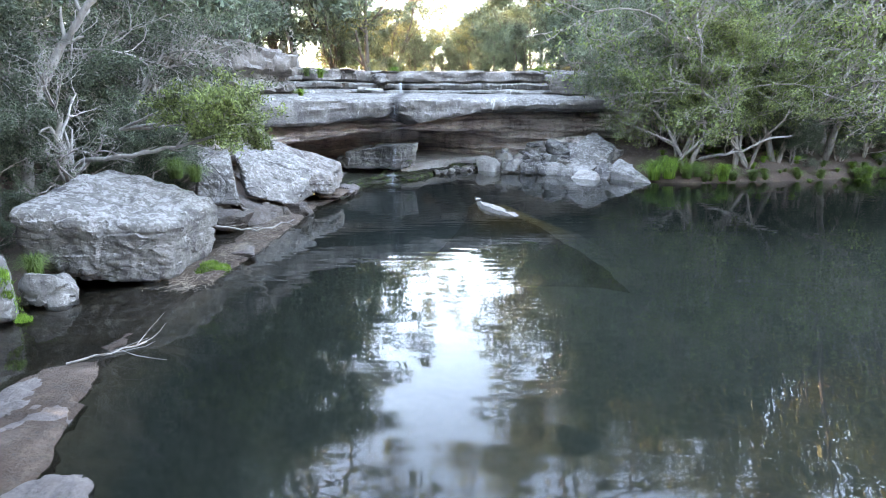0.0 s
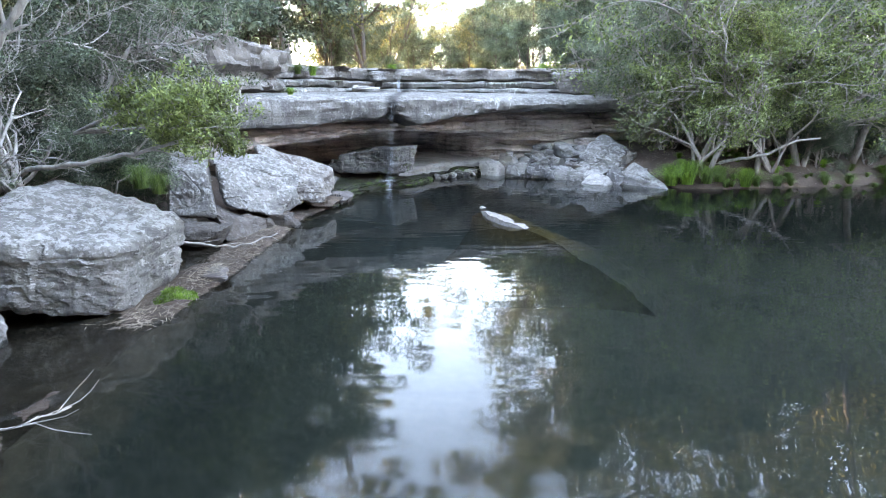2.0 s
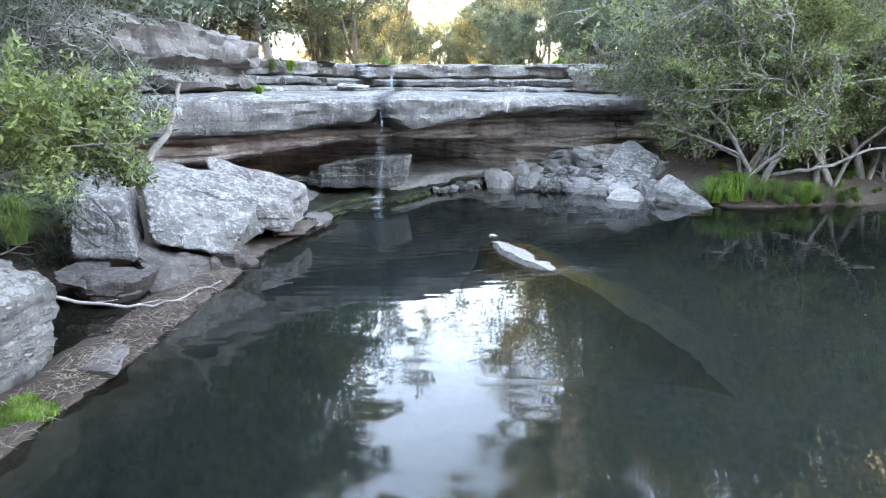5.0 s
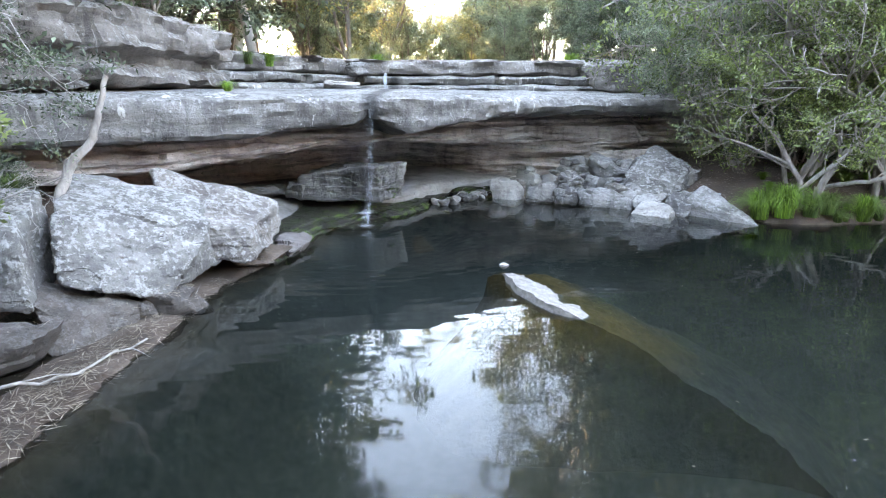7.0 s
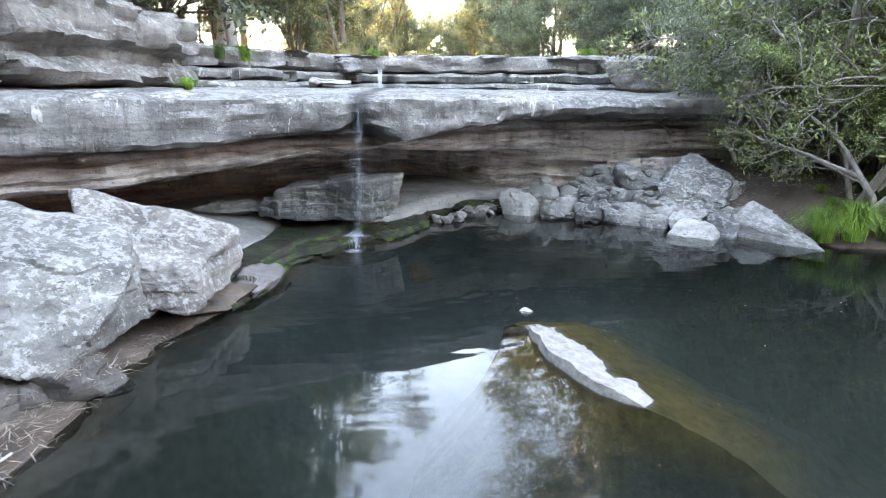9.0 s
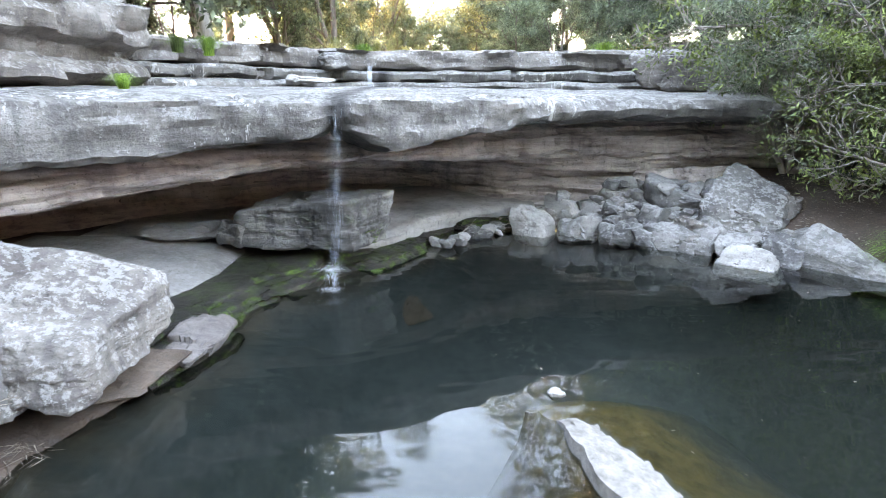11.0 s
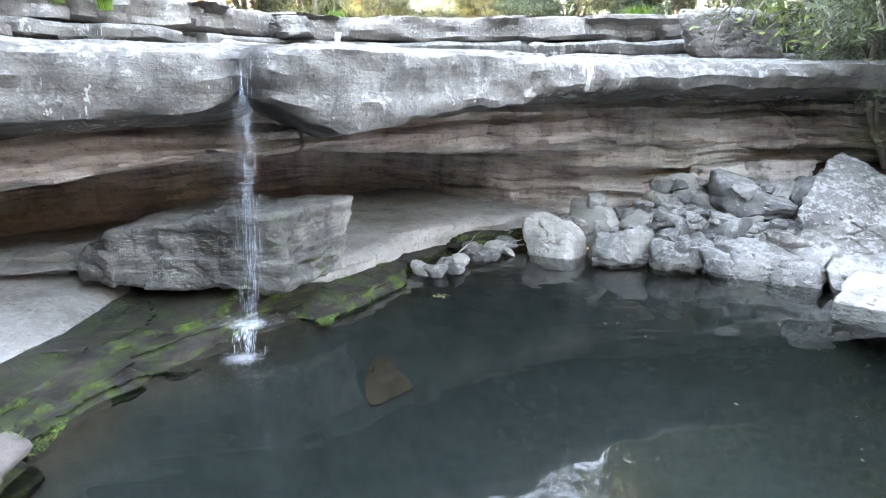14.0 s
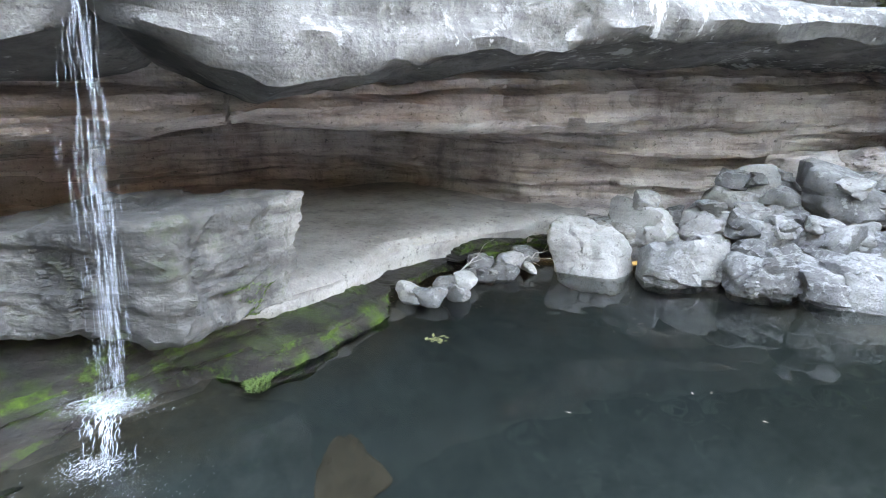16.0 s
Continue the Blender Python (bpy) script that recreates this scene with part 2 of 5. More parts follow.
def leaf_material(name, dark, light, trans=0.35):
    m, nodes, links, bsdf = material(name)
    geo = nodes.new("ShaderNodeNewGeometry")
    col = ramp(nodes, links, geo.outputs["Random Per Island"], [(0.0, dark), (0.6, tuple((a + b) / 2 for a, b in zip(dark, light))), (1.0, light)])
    # Broad patches paint lit clumps and shaded hollows into the leaf colour.
    patch = ramp(nodes, links, noise_node(nodes, links, geo.outputs["Position"], 1.3, 3, 0.6), [(0.37, 0.45), (0.63, 1.35)])
    col = mix(nodes, links, 1.0, col, patch, "MULTIPLY")
    links.new(col, bsdf.inputs["Base Color"])
    bsdf.inputs["Roughness"].default_value = 0.55
    bsdf.inputs["Specular IOR Level"].default_value = 0.35
    tr = nodes.new("ShaderNodeBsdfTranslucent")
    links.new(mix(nodes, links, 1.0, col, (1.15, 1.15, 0.8), "MULTIPLY"), tr.inputs["Color"])
    mx = nodes.new("ShaderNodeMixShader")
    mx.inputs[0].default_value = trans
    links.new(bsdf.outputs[0], mx.inputs[1])
    links.new(tr.outputs[0], mx.inputs[2])
    links.new(mx.outputs[0], nodes["Material Output"].inputs["Surface"])
    return m


LEAF_GREEN = leaf_material("leaves_fresh_green", (0.062, 0.083, 0.036), (0.27, 0.33, 0.122))
LEAF_DULL = leaf_material("leaves_grey_green", (0.0915, 0.1159, 0.0854), (0.2806, 0.3233, 0.2379))
LEAF_DEEP = leaf_material("leaves_dark_green", (0.0366, 0.0525, 0.039), (0.1403, 0.1769, 0.1196))
# Lighter grey-green leaves; distance haze is painted into their colour.
LEAF_WOOD = leaf_material("leaves_hazy_green", (0.0671, 0.0952, 0.0732), (0.2318, 0.2806, 0.2013))
LEAF_YELLOW = leaf_material("leaves_olive_yellow", (0.122, 0.1281, 0.061), (0.3294, 0.305, 0.1403))
GRASS_GREEN = leaf_material("grass_green", (0.0732, 0.1464, 0.0244), (0.2196, 0.366, 0.061))
GRASS_DARK = leaf_material("grass_dark", (0.0549, 0.0976, 0.0244), (0.1586, 0.2318, 0.0732))
GRASS_DRY = leaf_material("grass_dry", (0.244, 0.2074, 0.0976), (0.5124, 0.4392, 0.2074))
LITTER = leaf_material("litter_straw", (0.122, 0.0903, 0.0671), (0.366, 0.2989, 0.2318), 0.1)


def bark_material(name, dark, light):
    m, nodes, links, bsdf = material(name)
    pos = nodes.new("ShaderNodeNewGeometry").outputs["Position"]
    n = noise_node(nodes, links, pos, 6.0, 8, 0.7, (1, 1, 0.3))
    links.new(ramp(nodes, links, n, [(0.3, dark), (0.68, light)]), bsdf.inputs["Base Color"])
    bsdf.inputs["Roughness"].default_value = 0.9
    b = nodes.new("ShaderNodeBump")
    b.inputs["Strength"].default_value, b.inputs["Distance"].default_value = 0.7, 0.02
    links.new(n, b.inputs["Height"])
    links.new(b.outputs["Normal"], bsdf.inputs["Normal"])
    return m


BARK_PALE = bark_material("bark_pale_grey", (0.1188, 0.1016, 0.0924), (0.4092, 0.3762, 0.3432))
BARK_GREY = bark_material("bark_grey_brown", (0.1464, 0.1196, 0.1037), (0.4026, 0.3538, 0.3172))
BARK_BRANCH = bark_material("bark_weathered_branch", (0.099, 0.0792, 0.0686), (0.33, 0.2904, 0.2574))
BARK_GUM = bark_material("bark_smooth_gum", (0.2684, 0.244, 0.2196), (0.61, 0.5734, 0.5246))
BARK_DARK = bark_material("bark_dark", (0.061, 0.0512, 0.0464), (0.183, 0.1525, 0.1342))


def water_material():
    m, nodes, links, bsdf = material("pool_water")
    nodes.remove(bsdf)
    pos = nodes.new("ShaderNodeNewGeometry").outputs["Position"]
    fres = nodes.new("ShaderNodeFresnel")
    fres.inputs["IOR"].default_value = 1.333
    gl = nodes.new("ShaderNodeBsdfGlossy")
    gl.inputs["Roughness"].default_value = 0.0
    gl.inputs["Color"].default_value = (1, 1, 1, 1)
    tr = nodes.new("ShaderNodeBsdfTransparent")
    tr.inputs["Color"].default_value = (0.50, 0.53, 0.49, 1)
    b = nodes.new("ShaderNodeBump")
    b.inputs["Strength"].default_value, b.inputs["Distance"].default_value = 0.085, 0.05
    wav = noise_node(nodes, links, pos, 1.0, 0, 0.4, (1.0, 3.6, 1))
    fine = noise_node(nodes, links, pos, 1.0, 0, 0.4, (1.6, 6.5, 1))
    calm = ramp(nodes, links, noise_node(nodes, links, pos, 0.22, 2, 0.5), [(0.35, 0.45), (0.65, 1.0)])
    rings = nodes.new("ShaderNodeTexWave")
    rings.wave_type, rings.rings_direction = "RINGS", "Z"
    rings.inputs["Scale"].default_value, rings.inputs["Distortion"].default_value, rings.inputs["Detail"].default_value = 0.9, 1.5, 1.0
    mp = nodes.new("ShaderNodeMapping")
    mp.inputs["Location"].default_value = (2.3, -25.4, 0)     # rings spread from the foot of the fall
    links.new(pos, mp.inputs["Vector"])
    links.new(mp.outputs["Vector"], rings.inputs["Vector"])
    dist = nodes.new("ShaderNodeVectorMath")
    dist.operation = "LENGTH"
    links.new(mp.outputs["Vector"], dist.inputs[0])
    fade = ramp(nodes, links, math_node(nodes, links, "MULTIPLY", dist.outputs["Value"], 0.08), [(0.05, 0.38), (0.9, 0.0)])
    total = math_node(nodes, links, "ADD", wav, math_node(nodes, links, "MULTIPLY", fine, 0.06))
    total = math_node(nodes, links, "MULTIPLY", total, calm)
    total = math_node(nodes, links, "ADD", total, math_node(nodes, links, "MULTIPLY", rings.outputs["Fac"], fade))
    links.new(total, b.inputs["Height"])
    links.new(b.outputs["Normal"], gl.inputs["Normal"])
    links.new(b.outputs["Normal"], fres.inputs["Normal"])
    mx = nodes.new("ShaderNodeMixShader")
    links.new(fres.outputs[0], mx.inputs[0])
    links.new(tr.outputs[0], mx.inputs[1])
    links.new(gl.outputs[0], mx.inputs[2])
    links.new(mx.outputs[0], nodes["Material Output"].inputs["Surface"])
    return m


WATER = water_material()


def plain(name, colour, rough=0.6, alpha=1.0):
    m, nodes, links, bsdf = material(name)
    bsdf.inputs["Base Color"].default_value = (*colour, 1)
    bsdf.inputs["Roughness"].default_value = rough
    bsdf.inputs["Alpha"].default_value = alpha
    return m


FOAM = plain("foam", (0.8, 0.83, 0.85), 0.4, 0.4)
STREAM = plain("falling_water", (0.60, 0.65, 0.70), 0.15, 0.36)

# ---------------------------------------------------------------- mesh helpers
def mesh_object(name, verts, faces, mat, parent=None, smooth=True, label="", crisp=0):
    me = bpy.data.meshes.new(name)
    me.from_pydata([tuple(v) for v in verts], [], faces)
    me.materials.append(mat)
    if smooth:
        me.polygons.foreach_set("use_smooth", [True] * len(me.polygons))
    me.update()
    if crisp:
        me.set_sharp_from_angle(angle=radians(crisp))
    ob = new(name, me)
    if parent is not None:
        ob.parent = parent
    if label:
        ob["label"] = label
    return ob


def quads_object(name, corners, mat, parent=None, smooth=False):
    """Many small four-cornered pieces from an array n x 4 x 3."""
    n = len(corners)
    me = bpy.data.meshes.new(name)
    me.vertices.add(4 * n)
    me.vertices.foreach_set("co", np.asarray(corners, np.float32).ravel())
    me.loops.add(4 * n)
    me.loops.foreach_set("vertex_index", np.arange(4 * n, dtype=np.int32))
    me.polygons.add(n)
    me.polygons.foreach_set("loop_start", np.arange(0, 4 * n, 4, dtype=np.int32))
    me.materials.append(mat)
    me.update(calc_edges=True)
    me.validate()
    ob = new(name, me)
    if parent is not None:
        ob.parent = parent
    return ob


def fbm(p, scale, octaves=5, rough=0.75):
    return noise.fractal(Vector(p) * scale, rough, 2.0, octaves)


def interp(x, table):
    return float(np.interp(x, [a for a, _ in table], [b for _, b in table]))


ICO = {}


def ico(sub):
    if sub not in ICO:
        bm = bmesh.new()
        bmesh.ops.create_icosphere(bm, subdivisions=sub, radius=1.0)
        v = np.array([tuple(p.co) for p in bm.verts])
        f = [tuple(q.index for q in fc.verts) for fc in bm.faces]
        bm.free()
        ICO[sub] = (v, f)
    return ICO[sub]


def rock(name, label, centre, half, yaw=0, tilt=(0, 0), seed=0, cuts=5, sharp=16, sub=4, mat=None, amp=0.05, taper=0.0, category="boulder", group="", scale=1.2, pit=0.0):
    """A broken block of stone: flat worn faces with rounded edges, chips and hollows."""
    rnd = random.Random(seed)
    u, faces = ico(sub)
    planes = []
    for ax in range(3):
        for sg in (-1, 1):
            n = [rnd.uniform(-1, 1) * (0.4 if sub <= 4 else 0.16) for _ in range(3)]
            n[ax] = sg
            planes.append((Vector(n).normalized(), rnd.uniform(0.92, 1.05)))
    for _ in range(cuts):
        n = Vector((rnd.choice((-1, 1)) * rnd.uniform(0.4, 1), rnd.choice((-1, 1)) * rnd.uniform(0.4, 1), rnd.uniform(-0.9, 0.9))).normalized()
        planes.append((n, rnd.uniform(0.86, 1.18)))
    inv = np.zeros(len(u))
    for n, d in planes:
        inv += np.maximum(0.0, u @ np.array(n) / d) ** sharp
    v = u * (inv ** (-1.0 / sharp))[:, None]
    if taper:
        v[:, :2] *= (1 - taper * (v[:, 2:3]))
    v = v * np.array(half)
    off = Vector((seed * 7.31, seed * 3.7, seed * 1.9))
    out = np.empty_like(v)
    for k in range(len(v)):
        p = Vector(v[k])
        q = p + off
        d = amp * (fbm(q, scale) * 1.0 + 0.35 * fbm(q, scale * 4.5, 5))
        flake = noise.cell(Vector((q.x * 1.1 + 0.5 * noise.noise(q * 1.2), q.y * 1.1, q.z * 1.5)) * (0.9 / max(half)))
        d += 0.12 * max(half) * (flake - 0.5)
        crack = abs(noise.noise(q * (0.9 / max(half)) + Vector((3, 1, 7))))
        d -= 0.05 * max(half) ** 0.5 * max(0.0, 1.0 - crack / 0.03)
        if pit:
            c = noise.noise(q * 3.1)
            d -= pit * max(0.0, c - 0.3)
        out[k] = p + Vector(u[k]) * d
    ob = mesh_object(name, out, faces, mat or ROCK_GREY, crisp=38)
    ob.matrix_world = pose(*centre, tilt[0], tilt[1], yaw)
    tagged(ob, label, category, group)
    return ob


def hewn(name, label, base, top, seed=0, mat=None, amp=0.05, sharp=14, cuts=3, sub=6, category="boulder", group="", pit=0.0, bedding=0.0):
    """A quarried or split block: four foot corners and four top corners (near left, near right, far right, far left), edges worn round, faces chipped."""
    rnd = random.Random(seed)
    u, faces = ico(sub)
    inv = (np.abs(u) ** sharp).sum(axis=1)
    for _ in range(cuts):                            # broken corners
        n = Vector((rnd.choice((-1, 1)), rnd.choice((-1, 1)), rnd.choice((-1, 1)) * rnd.uniform(0.2, 1))).normalized()
        inv += np.maximum(0.0, u @ np.array(n) / rnd.uniform(1.2, 1.42)) ** (2 * sharp)
    c = u * (inv ** (-1.0 / sharp))[:, None]
    a, b, w = ((1 + c[:, k:k + 1]) / 2 for k in range(3))
    base, top = (np.array(q, float) for q in (base, top))

    def sheet(q):
        return q[0] * (1 - a) * (1 - b) + q[1] * a * (1 - b) + q[2] * a * b + q[3] * (1 - a) * b
    v = sheet(base) * (1 - w) + sheet(top) * w
    mid = v.mean(axis=0)
    size = float(np.abs(v - mid).max())
    off = Vector((seed * 7.31, seed * 3.7, seed * 1.9))
    out = np.empty_like(v)
    for k in range(len(v)):
        p = Vector(v[k] - mid)
        q = p + off
        d = amp * (fbm(q, 1.3) + 0.4 * fbm(q, 5.0, 5)) + 0.018 * fbm(q, 14.0, 3)
        flake = noise.cell(Vector((q.x * 1.7 + 0.6 * noise.noise(q * 1.5), q.y * 1.7, q.z * 2.6)))
        d += 0.5 * amp * (flake - 0.5)
        if bedding:
            d += bedding * math.tanh(5 * noise.noise(Vector((q.x * 0.35, q.y * 0.35, q.z * 5.5))))
        crack = abs(noise.noise(q * (1.1 / size) + Vector((3, 1, 7))))
        d -= 0.05 * max(0.0, 1.0 - crack / 0.025)
        if pit:
            d -= pit * max(0.0, noise.noise(q * 3.1) - 0.3)
        out[k] = p + p.normalized() * d
    ob = mesh_object(name, out, faces, mat or ROCK_GREY, crisp=38)
    ob.matrix_world = pose(*mid)
    return tagged(ob, label, category, group)


# ---------------------------------------------------------------- ground and pool
SHORE = [(-5.5, -14), (-4.2, 0), (-3.9, 5), (-4.5, 7), (-4.6, 12), (-4.35, 15), (-4.25, 20), (-3.5, 22.4), (-3.2, 24.5), (-2.3, 26),
         (-1.4, 27.2), (-0.4, 28.4), (-0.2, 29.4), (0.8, 29.7), (1.7, 30.4), (3.2, 30.2), (4.3, 29.5), (5.3, 28.5), (6.4, 28.3), (7.6, 27.9),
         (8.7, 27.2), (9.4, 26.2), (10.0, 25.7), (11.4, 25.6), (16, 26.3), (21, 27.4), (32, 30), (48, 26), (48, -14)]
PX = np.array([p[0] for p in SHORE])
PY = np.array([p[1] for p in SHORE])


def shore_distance(x, y):
    """Metres to the waterline: positive in the pool."""
    ax, ay = PX, PY
    bx, by = np.roll(PX, -1), np.roll(PY, -1)
    dx, dy = bx - ax, by - ay
    t = np.clip(((x - ax) * dx + (y - ay) * dy) / (dx * dx + dy * dy), 0, 1)
    d = np.sqrt(((ax + t * dx - x) ** 2 + (ay + t * dy - y) ** 2).min())
    cross = ((ay > y) != (by > y)) & (x < (bx - ax) * (y - ay) / (by - ay + 1e-12) + ax)
    return d if cross.sum() % 2 else -d


LIP = [(-40, -6), (-24, 6), (-16, 14.5), (-12, 18.2), (-9, 20.8), (-6.4, 23.0), (-3.6, 25.3), (-2.1, 25.75), (-1, 26.1), (0.3, 26.8), (2.6, 28.3), (4.7, 29.2), (7, 29.7), (9, 30.2), (13, 31.5), (20, 34), (40, 40), (300, 60)]
TIER = [(-300, 30), (-40, 22), (-12, 30), (-7, 30.5), (-5, 33), (-2, 35), (4, 35), (8, 34.5), (14, 35), (40, 44), (300, 64)]


def smooth(a, b, x):
    t = min(1.0, max(0.0, (x - a) / (b - a)))
    return t * t * (3 - 2 * t)


def ground_height(x, y):
    d = shore_distance(x, y)
    n = 0.5 * fbm((x, y, 3.0), 0.35, 5) + 0.0
    if d > 0:
        z = -0.12 - 1.7 * smooth(0.0, 2.2, d) + 0.12 * n
    else:
        d = -d
        lip = interp(x, LIP)
        if x < -3 and y < 24:                       # low shelf, then the boulder bank
            z = -0.02 + 0.06 * n - 0.14 * smooth(0.2, 0.8, d) + 0.55 * smooth(2.6, 4.5, d) + 2.6 * smooth(4.2, 9.0, d)
            z += 0.32 * max(0.0, d - 8) ** 0.95
            if y < 5:
                z += 0.25 * smooth(0.5, 2.5, d)
        else:
            z = -0.25 + 0.6 * smooth(0.2, 3.0, d) + 0.08 * n
            if x > 6.5:
                z = 0.25 * smooth(0, 0.3, d) + 0.45 * smooth(0.2, 1.8, d) + 0.16 * d + 0.18 * n + 0.15 * max(0, d - 6)
        back = interp(x, LIP) + interp(x, [(2, 9.5), (6, 6.0)])
        if x > -30 and y > 20 - 0.0:
            z = max(z, 3.1 * smooth(back - 0.2, back + 0.8, y)) if x < 9 else z + 1.5 * smooth(back, back + 3, y)
        tier = interp(x, TIER)
        z = max(z, 4.75 * smooth(tier + 1.4, tier + 2.6, y) + 0.02 * max(0.0, y - tier - 3)) if y > tier else z
        if y > 40:
            z = max(4.7, min(z, 6.2)) + 0.1 * n
            z += 0.03 * max(0, min(40, abs(x + 2) - 14))
    return z


def spaced(lo, hi, step, far, grow=1.35):
    a = list(np.arange(lo, hi + 1e-6, step))
    s, x = step, hi
    while x < far:
        s *= grow
        x += s
        a.append(x)
    s, x = step, lo
    while x > -far:
        s *= grow
        x -= s
        a.insert(0, x)
    return a


GX, GY = spaced(-14, 22, 0.28, 900), spaced(-4, 42, 0.28, 900)
gverts = [(x, y, ground_height(x, y)) for y in GY for x in GX]
nx = len(GX)
gfaces = [(j * nx + i, j * nx + i + 1, (j + 1) * nx + i + 1, (j + 1) * nx + i) for j in range(len(GY) - 1) for i in range(nx - 1)]
ground = mesh_object("ground", gverts, gfaces, SOIL)
for extra in (BED_TINTED, ROCK_GRIT, MEADOW, ROCK_BED):
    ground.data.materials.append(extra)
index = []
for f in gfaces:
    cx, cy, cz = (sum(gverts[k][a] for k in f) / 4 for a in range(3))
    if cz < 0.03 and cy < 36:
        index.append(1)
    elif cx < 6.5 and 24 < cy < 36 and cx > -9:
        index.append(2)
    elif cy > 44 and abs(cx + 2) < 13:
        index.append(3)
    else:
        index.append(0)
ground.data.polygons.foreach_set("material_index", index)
tagged(ground, "rocky creek bank, pool bed and leaf-littered woodland ground", "ground", kind="structure")

water = mesh_object("water", [(x, y, 0.0) for y in (-14, 8, 20, 33) for x in (-9, 0, 10, 50)], [(j * 4 + i, j * 4 + i + 1, (j + 1) * 4 + i + 1, (j + 1) * 4 + i) for j in range(3) for i in range(3)], WATER)
tagged(water, "still dark creek pool with faint ripples", "water", kind="structure")

# ---------------------------------------------------------------- rock ledges
def arc(points, step):
    """Points every step metres along a plan line, with the way outward (towards the pool)."""
    pts = [Vector((*p, 0)) for p in points]
    dense = []
    for i in range(len(pts) - 1):                    # a soft spline through the plan points
        p0, p1, p2, p3 = pts[max(0, i - 1)], pts[i], pts[i + 1], pts[min(len(pts) - 1, i + 2)]
        for k in range(24):
            t = k / 24
            dense.append(0.5 * ((2 * p1) + (p2 - p0) * t + (2 * p0 - 5 * p1 + 4 * p2 - p3) * t * t + (3 * p1 - p0 - 3 * p2 + p3) * t ** 3))
    dense.append(pts[-1])
    out, run = [dense[0]], 0.0
    for a, b in zip(dense, dense[1:]):
        run += (b - a).length
        if run >= step:
            out.append(b)
            run = 0.0
    normals = []
    for i in range(len(out)):
        d = out[min(i + 3, len(out) - 1)] - out[max(i - 3, 0)]
        normals.append(Vector((d.y, -d.x, 0)).normalized())
    return out, normals


def ledge(name, label, line, profile, mat, step=0.12, rows=26, amp=0.1, seed=0, bedding=0.05, blocks=0.12):
    """A bed of rock swept along a plan line. profile(x) gives (setback, z) points from the back of the top, round the front, to the back of the foot."""
    pts, nor = arc(line, step)
    verts, m = [], rows
    off = Vector((seed * 5.1, seed * 2.3, seed * 9.7))
    for p, n in zip(pts, nor):
        prof = [Vector((s, z)) for s, z in profile(p.x, p.y)]
        ln = [0.0]
        for a, b in zip(prof, prof[1:]):
            w = (b - a).length
            ln.append(ln[-1] + (0.8 + 0.1 * w if w > 2.0 else w))   # fewer rows on the hidden backs
        for k in range(m):
            t = ln[-1] * k / (m - 1)
            s = float(np.interp(t, ln, [q.x for q in prof]))
            z = float(np.interp(t, ln, [q.y for q in prof]))
            q = Vector((p.x - n.x * s, p.y - n.y * s, z))
            r = q + off
            edge = 1.0 if s < 2.5 else 0.4
            warp = 0.5 * noise.noise(r * 0.7)
            cell = noise.cell(Vector((r.x * 0.6 + warp, r.y * 0.6, r.z * 1.3 + warp)))
            plate = noise.cell(Vector((r.x * 0.9 + 2 * warp, r.y * 0.5, r.z * 6.5 + warp)))
            push = amp * fbm((r.x, r.y, r.z * 1.8), 0.8, 6) + bedding * math.tanh(4.0 * noise.noise(Vector((r.x * 0.3, r.y * 0.3, r.z * 6.0 + warp))))
            push += blocks * (cell - 0.5) + 0.6 * bedding * (plate - 0.5)
            push += 0.03 * fbm((r.x, r.y, r.z * 2.5), 4.0, 5)
            joint = abs(noise.noise(Vector((r.x * 0.5, r.y * 0.5, r.z * 0.15)) + Vector((4, 9, 2))))
            push -= 0.10 * max(0.0, 1 - joint / 0.02)
            lift = 0.4 * amp * fbm((r.y, r.x, r.z), 0.8, 4)
            q += n * push * edge
            q.z += lift
            verts.append(q)
    faces = [(i * m + k, i * m + k + 1, (i + 1) * m + k + 1, (i + 1) * m + k) for i in range(len(pts) - 1) for k in range(m - 1)]
    ob = mesh_object(name, verts, faces, mat, crisp=40)
    tagged(ob, label, "rock ledge", kind="structure")
    return ob


LIP_LINE = [p for p in LIP if -17 < p[0] < 21]
UNDER = [(-16, 2.5), (-9, 2.6), (-5, 2.62), (-3.6, 2.78), (-2.6, 2.92), (-2.15, 3.1), (-1.7, 2.85), (-1.0, 2.62), (-0.4, 2.7), (0.5, 2.86), (1.6, 3.0), (2.6, 3.1), (5, 3.2), (8, 3.12), (14, 3.1)]
NOTCH = [(-2.9, 0.0), (-2.45, 0.08), (-2.15, 0.22), (-1.85, 0.08), (-1.5, 0.0)]


def lip_profile(x, y=0):
    u, c = interp(x, UNDER) + 0.09 * noise.noise(Vector((x * 1.1, 4, 0))) + 0.05 * noise.noise(Vector((x * 3.7, 8, 0))), interp(x, NOTCH)
    top = 3.62 - 0.35 * c
    return [(9.0, 4.0), (4.0, 3.85), (1.2, 3.72), (0.35 + c, top + 0.04), (0.06 + c, top - 0.05), (0.0 + c, top - 0.25), (0.04 + c, u + 0.12), (0.12 + c, u), (0.45 + c, u + 0.02), (0.8, u - 0.03), (1.3, u - 0.12), (2.2, u - 0.2), (5.0, u - 0.3)]


